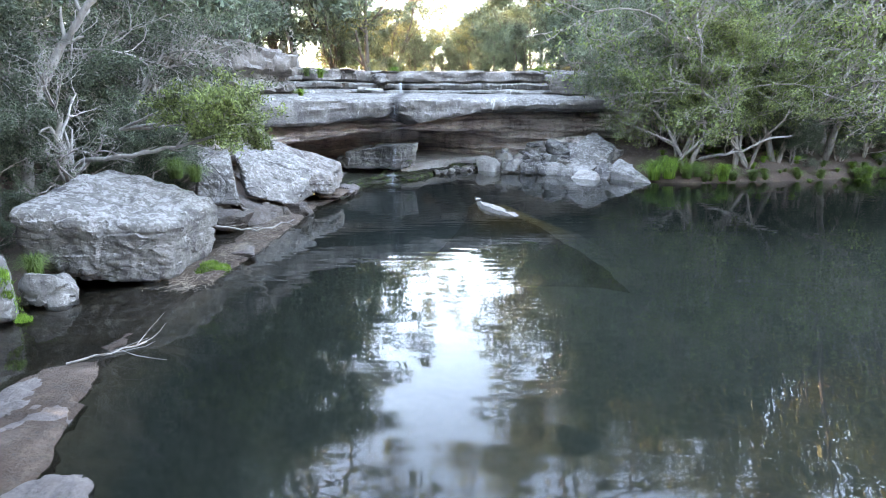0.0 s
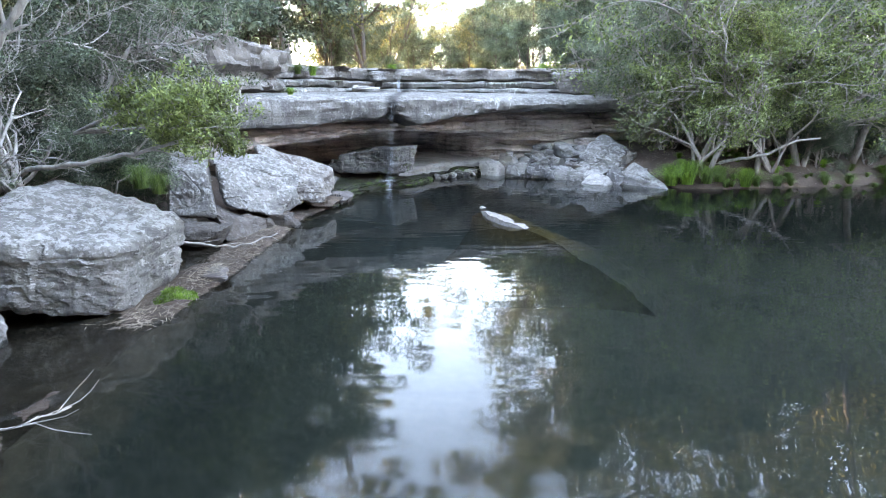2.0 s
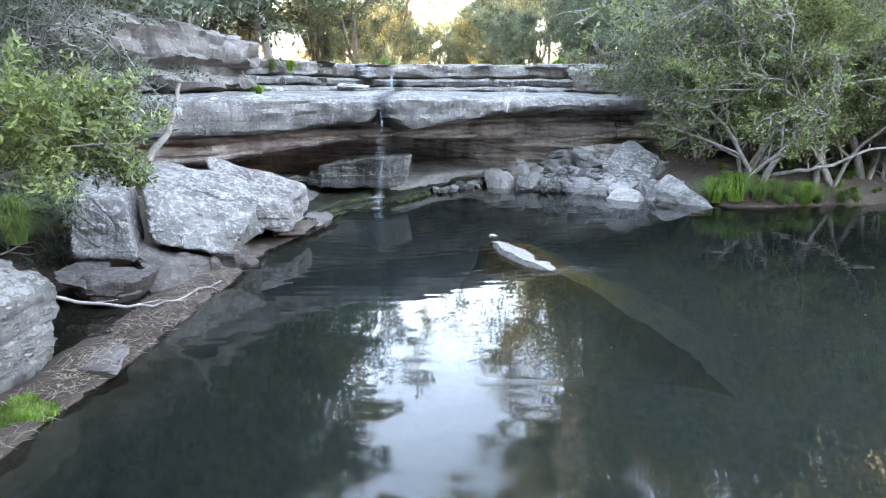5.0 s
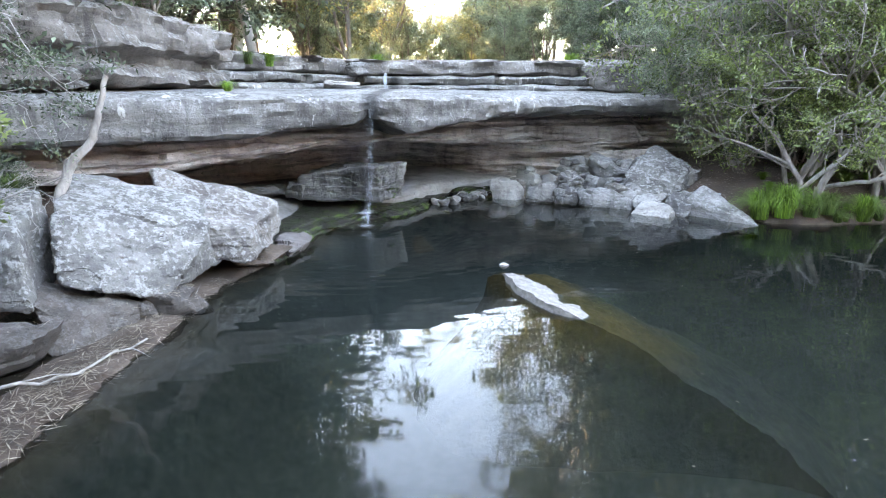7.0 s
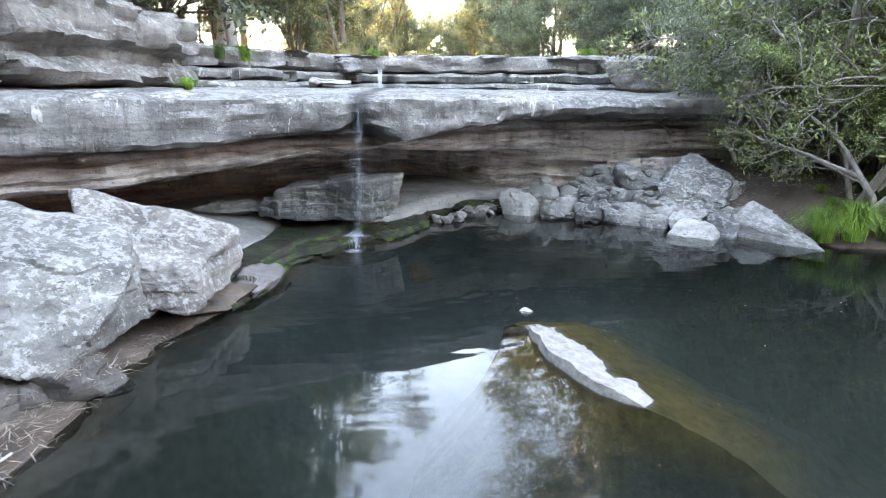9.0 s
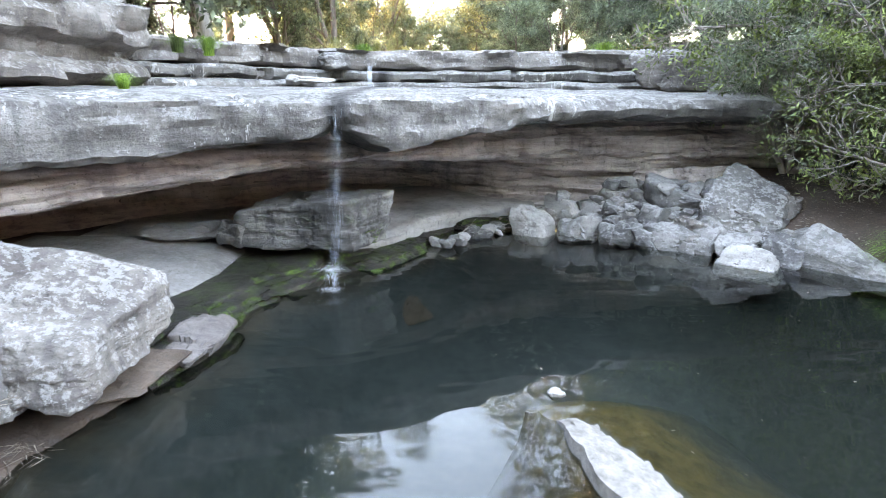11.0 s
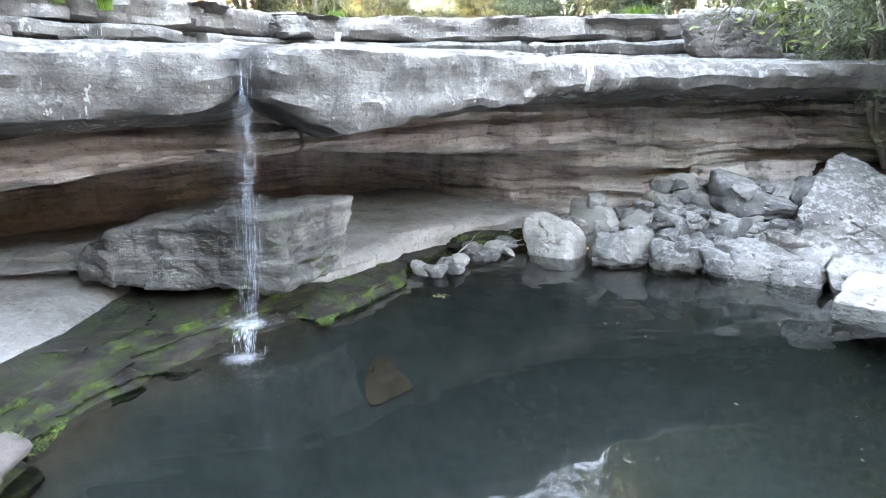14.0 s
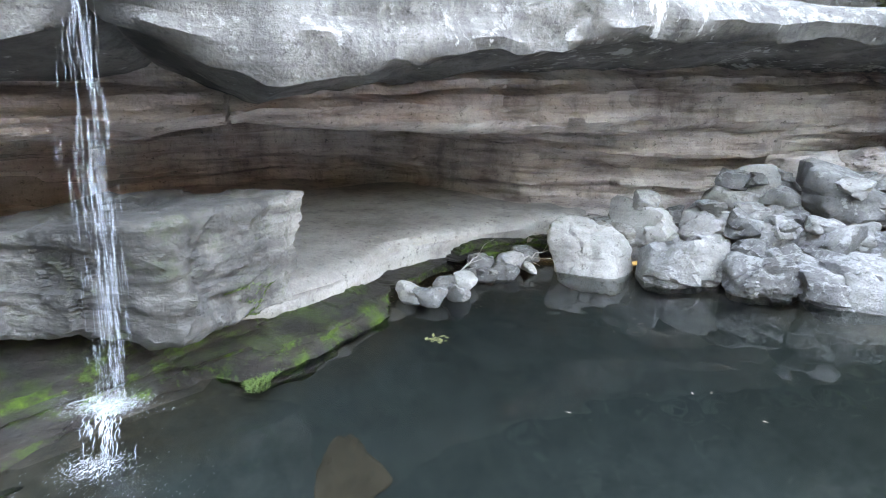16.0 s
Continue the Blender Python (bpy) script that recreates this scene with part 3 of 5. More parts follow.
MID_TOP = [(-16, 2.35), (-6, 2.4), (-2, 2.5), (2, 2.72), (6, 2.8), (14, 2.8)]
MID_LOW = [(-16, 1.5), (-9, 1.6), (-6, 1.75), (-3, 2.1), (-1, 2.25), (1, 2.1), (3.8, 1.95), (8, 1.9), (14, 1.9)]
MID_BACK = [(-16, 1.1), (-6, 1.0), (-3, 1.3), (-1, 1.7), (1.5, 2.0), (4.7, 2.0), (8, 1.5), (14, 1.2)]
WALL_LINE = [(-14, 22.0), (-9.5, 26.0), (-6.0, 29.6), (-2.8, 31.8), (0, 32.4), (2.2, 32.3), (4.2, 31.9), (6.2, 31.9), (8.2, 32.3), (12, 33.2), (18, 35)]


def mid_profile(x, y=0):
    a, b, s = interp(x, MID_TOP), interp(x, MID_LOW), interp(x, MID_BACK)
    r = 0.35 + 0.3 * noise.noise(Vector((x * 0.35, 2.0, 5.0)))   # how far the upper bed stands back
    return [(4.5, a + 0.55), (s + r + 0.5, a + 0.42), (s + r + 0.3, a + 0.12), (s + r, a + 0.04), (s + r - 0.04, a - 0.08), (s + 0.12, a - 0.13), (s + 0.02, a - 0.2), (s, (a + b) / 2), (s + 0.1, (a + b) / 2 - 0.06), (s + 0.06, b + 0.14), (s + 0.2, b + 0.05), (s + 0.45, b), (s + 0.9, b + 0.1), (s + 1.6, b + 0.06), (7.6, b + 0.0)]


def wall_profile(x, y=0):
    b, s = interp(x + 0.8, MID_LOW), 2.6 - 2.6 * smooth(-1.5, 1.8, x)
    return [(s - 0.3, b + 0.3), (s - 0.2, b - 0.1), (s - 0.28, b - 0.16), (s - 0.24, b - 0.36), (s + 0.02, b - 0.42), (s + 0.05, 1.3), (s - 0.1, 1.25), (s - 0.12, 1.0), (s + 0.06, 0.94), (s, 0.75), (s - 0.35, 0.62), (s - 1.0, 0.5)]


ledge("overhang_ledge", "thick grey sandstone ledge overhanging the pool, streaked dark", LIP_LINE, lip_profile, ROCK_LEDGE, 0.08, 64, 0.13, 1, 0.03, 0.05)
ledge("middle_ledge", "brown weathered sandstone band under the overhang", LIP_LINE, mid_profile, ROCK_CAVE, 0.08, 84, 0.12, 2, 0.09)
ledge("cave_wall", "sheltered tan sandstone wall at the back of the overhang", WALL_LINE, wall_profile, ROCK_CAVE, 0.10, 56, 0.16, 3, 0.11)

# upper beds, stepping back above the overhang
TIER_LINE = [(-8.5, 28.5), (-7, 29.8), (-5, 32.0), (-3, 34.0), (-1, 34.6), (1.5, 34.8), (4, 34.8), (7, 34.4), (10, 34.6), (14, 35.5)]


def bed(z0, z1, back, gap=0.1):
    def prof(x, y=0):
        return [(back + 6, z1 + 0.05), (back + 0.8, z1 + 0.04), (back + 0.12, z1), (back, z1 - 0.08), (back + 0.02, z0 + gap), (back + 0.1, z0 + 0.02), (back + 0.7, z0), (back + 4, z0)]
    return prof


ledge("upper_ledge", "low grey sandstone step above the overhang", TIER_LINE, bed(3.72, 4.1, 0.0), ROCK_LEDGE, 0.12, 28, 0.16, 5, 0.04, 0.16)
ledge("upper_ledge", "thin grey sandstone bed with mossy joints", TIER_LINE, bed(4.16, 4.5, 0.7), ROCK_LEDGE, 0.12, 28, 0.16, 6, 0.04, 0.2)
ledge("upper_ledge", "rounded lichen-spotted sandstone bed at the cliff top", TIER_LINE, bed(4.58, 5.22, 1.2), ROCK_TAN, 0.12, 32, 0.2, 7, 0.04, 0.25)

CREST = [(-30, 4), (-18, 13), (-11, 19.0), (-8.6, 21.8), (-7.9, 25), (-7.0, 28.2), (-7.6, 30.5), (-11, 33)]


def crest_profile(x, y=0):
    h = interp(x, [(-16, 5.6), (-9, 5.9), (-7.8, 6.05), (-7, 5.8)])
    return [(7, h + 0.3), (2.0, h + 0.12), (0.6, h), (0.15, h - 0.2), (0.0, h - 0.6), (0.06, 4.8), (0.4, 4.68), (0.5, 4.45), (0.15, 4.28), (0.1, 4.05), (0.3, 3.9), (0.9, 3.82), (4.0, 3.8)]


ledge("crest_ledge", "massive lichen-spotted sandstone ledge hollowed by weather", CREST, crest_profile, ROCK_TAN, 0.11, 44, 0.24, 8, 0.06, 0.3)


# low shelves along the water
EDGE = [(-3.7, 21.4), (-3.5, 22.4), (-3.3, 23.4), (-3.15, 24.2), (-2.8, 25.1), (-2.4, 25.65), (-1.75, 26.55), (-1.05, 27.3), (-0.5, 28.2), (-0.25, 28.9), (0.25, 29.6), (1.2, 30.4), (2.6, 31.0)]


def edge_profile(x, y=0):
    w = smooth(-2.5, -1.6, x)
    low = [(3.6, 0.30), (1.4, 0.28), (0.75, 0.25), (0.68, 0.17), (0.4, 0.15), (0.34, 0.08), (0.1, 0.06), (0.02, -0.04), (-0.1, -0.8)]
    high = [(4.4, 0.62), (1.4, 0.60), (0.72, 0.55), (0.64, 0.40), (0.46, 0.37), (0.40, 0.22), (0.2, 0.18), (0.08, -0.02), (-0.08, -0.8)]
    return [(a[0] * (1 - w) + b[0] * w, a[1] * (1 - w) + b[1] * w) for a, b in zip(low, high)]


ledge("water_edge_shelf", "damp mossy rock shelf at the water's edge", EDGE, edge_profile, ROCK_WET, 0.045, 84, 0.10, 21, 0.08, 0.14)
SLAB = [(-7.5, 22.0), (-6.2, 22.9), (-5.2, 23.7), (-4.75, 24.4), (-4.55, 25.2), (-4.5, 26.2), (-4.45, 27.2), (-4.6, 27.9)]
ledge("flat_shelf", "smooth pale dry sandstone floor under the overhang", SLAB, lambda x, y: [(4.5, 0.72), (1.5, 0.62), (0.6, 0.5), (0.25, 0.4), (0.0, 0.3), (0.05, 0.05)], ROCK_FLOOR, 0.09, 36, 0.06, 22, 0.02, 0.02)
FLOOR = [(-1.9, 27.2), (-1.1, 28.0), (-0.7, 28.9), (-0.4, 29.5), (0.2, 30.1), (1.2, 30.8), (2.6, 31.4), (4.2, 31.2)]
ledge("flat_shelf", "pale gritty rock floor at the foot of the cave wall", FLOOR, lambda x, y: [(4.0, 0.74), (1.5, 0.67), (0.3, 0.62), (0.08, 0.57), (0.02, 0.45), (0.05, 0.1)], ROCK_GRIT, 0.09, 34, 0.06, 23, 0.03, 0.04)
BANK = [(-5.2, -4.0), (-4.3, 0.5), (-3.95, 4.6), (-4.45, 6.8), (-4.6, 9.5), (-4.65, 12.0), (-4.45, 14.5), (-4.3, 17.0), (-4.3, 19.6), (-3.9, 21.2), (-3.6, 22.2)]


def bank_profile(x, y=0):
    d = 0.09 * smooth(7.0, 8.0, y) * (1 - smooth(10.8, 12.2, y))            # one stretch lies awash
    return [(3.6, -0.11), (1.8, -0.07 - 0.2 * d), (1.0, 0.05 - d), (0.45, 0.09 - d), (0.12, 0.05 - d), (0.0, -0.04 - d), (-0.04, -0.3), (-0.1, -0.9)]


ledge("shore_shelf", "low damp brown rock shelf strewn with washed-up straw", BANK, bank_profile, ROCK_SHELF, 0.09, 40, 0.12, 24, 0.02, 0.06)

SLAB_EDGE = [(0.95, 21.6), (1.08, 21.1), (1.2, 20.65), (1.42, 19.4), (1.75, 18.66), (2.15, 18.22), (2.55, 17.98), (3.1, 17.62), (3.6, 17.15), (4.3, 16.7), (5.0, 16.2), (5.6, 15.6)]
SLAB_TOP = [(15.6, -2.0), (16.2, -1.35), (16.7, -0.9), (17.15, -0.55), (17.6, -0.28), (17.95, -0.1), (18.15, 0.02), (18.4, 0.1), (18.9, 0.13), (19.6, 0.14), (20.3, 0.12), (20.65, 0.05), (20.8, -0.04), (21.1, -0.12), (21.6, -0.4)]


def rock_slab():
    """A tilted bed in the pool: its broken upper edge stands dry, its back slopes away under water."""
    pts, nor = arc(SLAB_EDGE, 0.07)
    verts, m = [], 60
    for p, n in zip(pts, nor):
        top = interp(p.y, SLAB_TOP)
        side = Vector((0.8, 0.6, 0)).normalized()       # the way the bed dips
        for k in range(m):
            if k < 8:                                    # the broken edge, up from the pool bed
                v, z = -2.4 * (1 - k / 7) ** 1.5, top - 1.95 * (1 - k / 7) ** 0.8
            else:
                v = 5.2 * ((k - 7) / (m - 8)) ** 1.5
                z = top - 0.17 * v - 0.06 * v * v - 0.02 * max(0.0, v - 2.0) ** 3
            q = p + side * v
            j = 0.035 * fbm((q.x, q.y, 2.0), 1.5, 5) + 0.03 * fbm((q.x, q.y, z), 6.0, 4)
            step = 0.022 * math.tanh(6 * noise.noise(Vector((q.x * 1.6, q.y * 0.8, 5.0))))
            verts.append((q.x + (0.09 * fbm((q.y, z * 3, 1.0), 1.8, 5) if k < 12 else 0), q.y, z + (j + step) * min(1.0, 0.35 + k / 20)))
    faces = [(i * m + k, i * m + k + 1, (i + 1) * m + k + 1, (i + 1) * m + k) for i in range(len(pts) - 1) for k in range(m - 1)]
    ob = mesh_object("rock_slab", verts, [f[::-1] for f in faces], SLAB_ROCK, crisp=50)
    tagged(ob, "tilted rock slab, pale dry crest above water, brown algae below", "rock")


# ---------------------------------------------------------------- boulders
hewn("boulder", "huge grey boulder with flat lichen-spotted top on the shelf", ((-8.2, 10.7, 0.35), (-5.75, 11.2, -0.12), (-5.55, 13.9, -0.05), (-8.3, 14.1, -0.05)), ((-8.15, 10.2, 1.8), (-5.4, 11.2, 1.2), (-5.25, 13.6, 1.4), (-8.1, 13.9, 2.2)), 11, ROCK_GREY, 0.09, 9, 2, pit=0.12)
hewn("boulder", "squarish grey boulder split from its neighbour", ((-7.25, 16.7, 0.62), (-6.0, 16.8, 0.6), (-6.75, 18.7, 0.5), (-8.0, 18.4, 0.5)), ((-7.2, 16.95, 1.85), (-6.3, 17.2, 1.75), (-6.95, 18.9, 2.12), (-7.9, 18.6, 2.2)), 12, ROCK_GREY, 0.06, 15, 2)
hewn("boulder", "large pale lichen-covered boulder with a clean split side", ((-5.98, 17.25, 0.8), (-4.7, 18.15, 0.32), (-4.5, 20.6, 0.3), (-6.9, 20.4, 0.3)), ((-6.3, 17.85, 1.78), (-4.3, 19.6, 1.3), (-5.3, 20.9, 1.78), (-7.65, 20.6, 2.28)), 13, ROCK_GREY, 0.075, 13, 2)
hewn("boulder", "long sloping grey-brown slab leaning on the shelf", ((-5.3, 20.0, 0.5), (-3.98, 20.2, 0.36), (-3.85, 22.4, 0.5), (-6.4, 22.6, 0.4)), ((-5.6, 20.4, 1.25), (-4.0, 20.5, 0.98), (-3.95, 22.6, 1.3), (-6.5, 21.4, 2.3)), 14, ROCK_TAN, 0.07, 14, 2, bedding=0.03)
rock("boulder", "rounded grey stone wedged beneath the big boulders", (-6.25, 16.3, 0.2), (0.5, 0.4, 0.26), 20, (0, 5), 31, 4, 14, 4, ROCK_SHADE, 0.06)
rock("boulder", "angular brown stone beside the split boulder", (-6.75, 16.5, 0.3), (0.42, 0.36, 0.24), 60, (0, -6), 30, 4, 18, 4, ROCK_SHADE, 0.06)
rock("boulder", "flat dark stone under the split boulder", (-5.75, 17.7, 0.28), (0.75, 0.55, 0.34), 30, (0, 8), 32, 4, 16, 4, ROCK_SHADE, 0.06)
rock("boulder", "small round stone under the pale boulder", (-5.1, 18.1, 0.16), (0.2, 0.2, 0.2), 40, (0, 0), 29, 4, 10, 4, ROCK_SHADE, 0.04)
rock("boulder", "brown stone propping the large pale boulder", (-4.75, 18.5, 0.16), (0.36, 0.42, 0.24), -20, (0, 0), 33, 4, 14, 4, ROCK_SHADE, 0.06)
rock("boulder", "small grey boulder beside a grass tuft", (-7.35, 10.15, 0.22), (0.42, 0.4, 0.34), 30, (0, 0), 34, 4, 14, 4, ROCK_GREY, 0.06)
rock("boulder", "grey boulder at the water's edge with moss below", (-8.1, 9.3, 0.45), (0.7, 0.7, 0.6), 10, (0, 8), 35, 4, 16, 4, ROCK_GREY, 0.08)
rock("boulder", "low pale stone on the wet shelf", (-4.85, 13.6, 0.07), (0.2, 0.45, 0.06), 10, (0, 0), 36, 3, 12, 4, ROCK_WORN, 0.04)
hewn("boulder", "pale water-worn rock at the edge of the shelf", ((-6.2, 4.9, -0.4), (-4.05, 5.1, -0.4), (-4.7, 7.4, -0.4), (-5.6, 7.5, -0.4)), ((-6.1, 5.0, 0.1), (-4.1, 5.2, 0.07), (-4.85, 7.1, 0.04), (-5.6, 7.2, 0.1)), 37, ROCK_WORN, 0.09, 5, 1, 5)
hewn("boulder", "pale rounded rock awash at the shore", ((-4.5, 3.6, -0.4), (-3.1, 3.9, -0.4), (-3.3, 5.0, -0.4), (-4.25, 5.1, -0.4)), ((-4.4, 3.7, 0.12), (-3.2, 4.0, 0.07), (-3.4, 4.95, 0.05), (-4.15, 5.05, 0.09)), 38, ROCK_WORN, 0.07, 5, 1, 5)
rock("shelf_stone", "pale pinkish worn stone on the damp ledge", (-3.75, 22.75, 0.12), (0.36, 0.72, 0.16), -12, (0, 10), 39, 3, 14, 5, ROCK_WORN, 0.05, category="stone")
rock("shelf_stone", "brown layered stone on the damp ledge", (-4.15, 21.5, 0.12), (0.4, 0.65, 0.2), -14, (0, 6), 40, 3, 16, 4, ROCK_SHELF, 0.05, category="stone")
hewn("fallen_block", "big square sandstone block standing under the falling water", ((-4.7, 26.55, 0.55), (-1.95, 26.25, 0.5), (-1.25, 27.35, 0.6), (-3.9, 28.2, 0.5)), ((-4.5, 26.6, 1.36), (-2.0, 25.95, 1.68), (-1.1, 27.4, 1.68), (-3.7, 28.4, 1.5)), 15, ROCK_BLOCK, 0.085, 20, 0, 6, "rock block", bedding=0.016)
rock("boulder", "grey broken stone at the side of the fallen block", (-4.55, 26.75, 0.85), (0.38, 0.28, 0.24), -15, (0, 6), 28, 4, 18, 4, ROCK_BLOCK, 0.05)
rock("boulder", "broad flat slab lying at the back of the cave", (-5.6, 27.2, 0.72), (1.0, 0.7, 0.12), 10, (0, 0), 41, 4, 20, 4, ROCK_FLOOR, 0.06)

PILE = "rock pile beside the pool"
GP, DP, PP = "grey angular rock in the tumbled pile", "dark mossy rock in the tumbled pile", "pale smooth rock in the tumbled pile"
hewn("boulder", "pale low boulder with a rounded back at the water", ((1.75, 30.0, -0.3), (2.7, 29.6, -0.3), (3.2, 30.3, -0.2), (2.1, 30.8, 0.0)), ((1.6, 30.2, 0.75), (2.6, 29.8, 0.45), (3.0, 30.3, 0.62), (2.0, 30.8, 0.95)), 51, ROCK_PALE, 0.05, 5, 1, 5, "boulder", PILE)
rock("boulder", PP, (3.4, 30.5, 0.55), (0.42, 0.4, 0.36), 20, (0, 0), 52, 5, 16, 4, ROCK_PALE, 0.05, 0.0, "boulder", PILE)
rock("boulder", PP, (4.2, 30.25, 0.6), (0.5, 0.4, 0.26), -10, (0, 4), 53, 5, 18, 4, ROCK_PALE, 0.05, 0.0, "boulder", PILE)
rock("boulder", GP, (3.55, 29.65, 0.2), (0.52, 0.42, 0.34), -15, (0, 4), 54, 5, 16, 4, ROCK_STONE, 0.06, 0.0, "boulder", PILE)
rock("boulder", "dark rock with round weathered holes by the water", (4.45, 29.2, 0.2), (0.52, 0.45, 0.38), 10, (0, 0), 55, 5, 14, 5, ROCK_DARK, 0.08, 0.0, "boulder", PILE, pit=0.5)
rock("boulder", DP, (5.9, 30.0, 1.05), (0.62, 0.45, 0.36), -14, (0, 8), 56, 5, 20, 4, ROCK_DARK, 0.08, 0.0, "boulder", PILE)
hewn("boulder", "long pale rock with squared sides at the water", ((5.0, 28.45, -0.3), (6.2, 27.8, -0.3), (6.7, 28.6, -0.3), (5.5, 29.2, -0.3)), ((5.1, 28.65, 0.5), (6.35, 27.95, 0.32), (6.6, 28.65, 0.5), (5.45, 29.2, 0.62)), 57, ROCK_STONE, 0.06, 11, 2, 5, "boulder", PILE)
hewn("boulder", "pale wedge-shaped rock at the water's edge", ((6.0, 27.2, -0.3), (6.95, 26.35, -0.3), (7.6, 27.0, -0.3), (6.6, 27.9, -0.3)), ((6.05, 27.3, 0.05), (6.98, 26.5, 0.05), (7.3, 27.1, 0.36), (6.6, 27.7, 0.42)), 58, ROCK_PALE, 0.05, 9, 1, 5, "boulder", PILE)
hewn("boulder", "great flat-topped lichen-spotted boulder on the pile", ((6.35, 28.3, 0.0), (7.8, 27.7, 0.0), (8.7, 29.2, 0.2), (7.2, 30.0, 0.3)), ((6.15, 28.8, 1.1), (7.95, 28.0, 0.9), (8.85, 29.3, 1.45), (7.6, 30.1, 2.1)), 16, ROCK_GREY, 0.09, 12, 2, 6, "boulder", PILE)
for k, (x, y, z, r) in enumerate(((6.9, 28.0, 0.15, 0.42), (7.7, 27.5, 0.2, 0.4), (6.1, 28.8, 0.45, 0.36), (8.3, 27.9, 0.35, 0.45), (4.0, 29.85, 0.4, 0.3), (3.0, 30.65, 0.4, 0.32), (5.4, 30.9, 0.95, 0.34), (6.4, 30.7, 1.15, 0.34), (7.9, 30.3, 1.35, 0.34), (6.4, 29.7, 0.95, 0.26), (5.3, 29.0, 0.3, 0.28), (8.6, 29.2, 0.9, 0.4))):
    rock("boulder", (GP, DP)[k % 2], (x, y, z), (r * 1.2, r, r * 0.8), 57 * k, (6, -5), 150 + k, 5, 18, 4, (ROCK_STONE, ROCK_DARK, ROCK_TAN)[k % 3], 0.06, 0.0, "boulder", PILE)
# Stone added to plug a gap that showed a bright orange patch.
rock("boulder", DP, (5.02, 28.85, 0.12), (0.34, 0.36, 0.34), 20, (0, 0), 74, 5, 16, 4, ROCK_DARK, 0.06, 0.0, "boulder", PILE)
rock("boulder", GP, (4.9, 30.15, 0.75), (0.27, 0.3, 0.27), 30, (0, 0), 60, 4, 16, 4, ROCK_STONE, 0.05, 0.0, "boulder", PILE)
rock("boulder", "pale leaning slab behind the pile", (4.9, 30.8, 1.0), (0.5, 0.3, 0.38), -10, (-20, 20), 61, 4, 20, 4, ROCK_PALE, 0.05, 0.0, "boulder", PILE)
rock("boulder", GP, (6.6, 30.15, 1.2), (0.26, 0.3, 0.25), 14, (0, 0), 62, 5, 18, 4, ROCK_STONE, 0.05, 0.0, "boulder", PILE)
rock("boulder", DP, (7.15, 30.0, 1.2), (0.4, 0.35, 0.33), 40, (8, 0), 63, 5, 18, 4, ROCK_DARK, 0.06, 0.0, "boulder", PILE)
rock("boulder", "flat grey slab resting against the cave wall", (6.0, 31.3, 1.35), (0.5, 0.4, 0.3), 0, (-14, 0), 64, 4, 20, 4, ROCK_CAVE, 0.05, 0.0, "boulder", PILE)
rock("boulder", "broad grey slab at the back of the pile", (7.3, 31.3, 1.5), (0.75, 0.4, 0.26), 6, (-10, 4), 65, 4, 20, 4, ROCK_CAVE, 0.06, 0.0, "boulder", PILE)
rock("boulder", DP, (4.65, 29.75, 0.45), (0.4, 0.35, 0.25), 5, (0, 0), 66, 5, 14, 4, ROCK_DARK, 0.06, 0.0, "boulder", PILE)
rock("boulder", DP, (5.35, 29.5, 0.5), (0.32, 0.35, 0.32), 50, (0, 0), 67, 5, 16, 4, ROCK_DARK, 0.06, 0.0, "boulder", PILE)
rock("boulder", GP, (5.85, 29.55, 0.6), (0.28, 0.32, 0.3), 22, (0, 0), 68, 5, 16, 4, ROCK_STONE, 0.05, 0.0, "boulder", PILE)
rock("boulder", DP, (6.1, 29.1, 0.45), (0.35, 0.35, 0.35), 70, (0, 0), 69, 5, 16, 4, ROCK_DARK, 0.06, 0.0, "boulder", PILE)
rock("boulder", GP, (6.5, 28.6, 0.3), (0.5, 0.5, 0.42), 10, (0, 0), 70, 5, 18, 4, ROCK_STONE, 0.06, 0.0, "boulder", PILE)
rock("boulder", DP, (5.2, 30.4, 0.65), (0.5, 0.5, 0.4), 10, (0, 0), 71, 5, 16, 4, ROCK_DARK, 0.06, 0.0, "boulder", PILE)
hewn("boulder", "pale wedge-shaped boulder dipping into the pool", ((7.7, 27.2, -0.3), (9.2, 25.3, -0.3), (9.6, 26.0, -0.2), (8.4, 28.0, -0.1)), ((7.65, 27.2, 0.5), (9.28, 25.4, 0.02), (9.3, 26.0, 0.15), (8.4, 27.55, 1.02)), 17, ROCK_STONE, 0.06, 11, 1, 5)
hewn("boulder", "lichen-spotted boulder perched on the upper ledge, dark in front", ((5.96, 33.09, 3.88), (8.11, 33.09, 3.81), (8.56, 34.39, 3.91), (6.41, 34.39, 3.98)), ((5.47, 33.09, 4.89), (7.88, 33.09, 4.88), (8.33, 34.39, 5.08), (5.92, 34.39, 5.19)), 18, ROCK_TAN, 0.09, 10, 1, 5)
rock("boulder", "grey rock with rounded corners on the upper ledge", (-3.6, 34.3, 4.75), (0.5, 0.5, 0.3), 8, (0, 0), 72, 5, 16, 4, ROCK_LEDGE, 0.06)
rock("boulder", "thin pale slab lying loose on the ledge", (-3.9, 32.4, 4.12), (0.75, 0.5, 0.12), 8, (0, 0), 73, 5, 16, 4, ROCK_PALE, 0.05)
rock_slab()
dip = math.degrees(math.atan((ground_height(-0.95, 26.64) - ground_height(-0.49, 26.26)) / 0.6))
rock("submerged_stone", "reddish-brown flat stone on the pool bed", (-0.72, 26.45, ground_height(-0.72, 26.45) + 0.02), (0.32, 0.36, 0.05), -40, (0, dip), 42, 5, 7, 4, ROCK_RED, 0.03, category="stone")
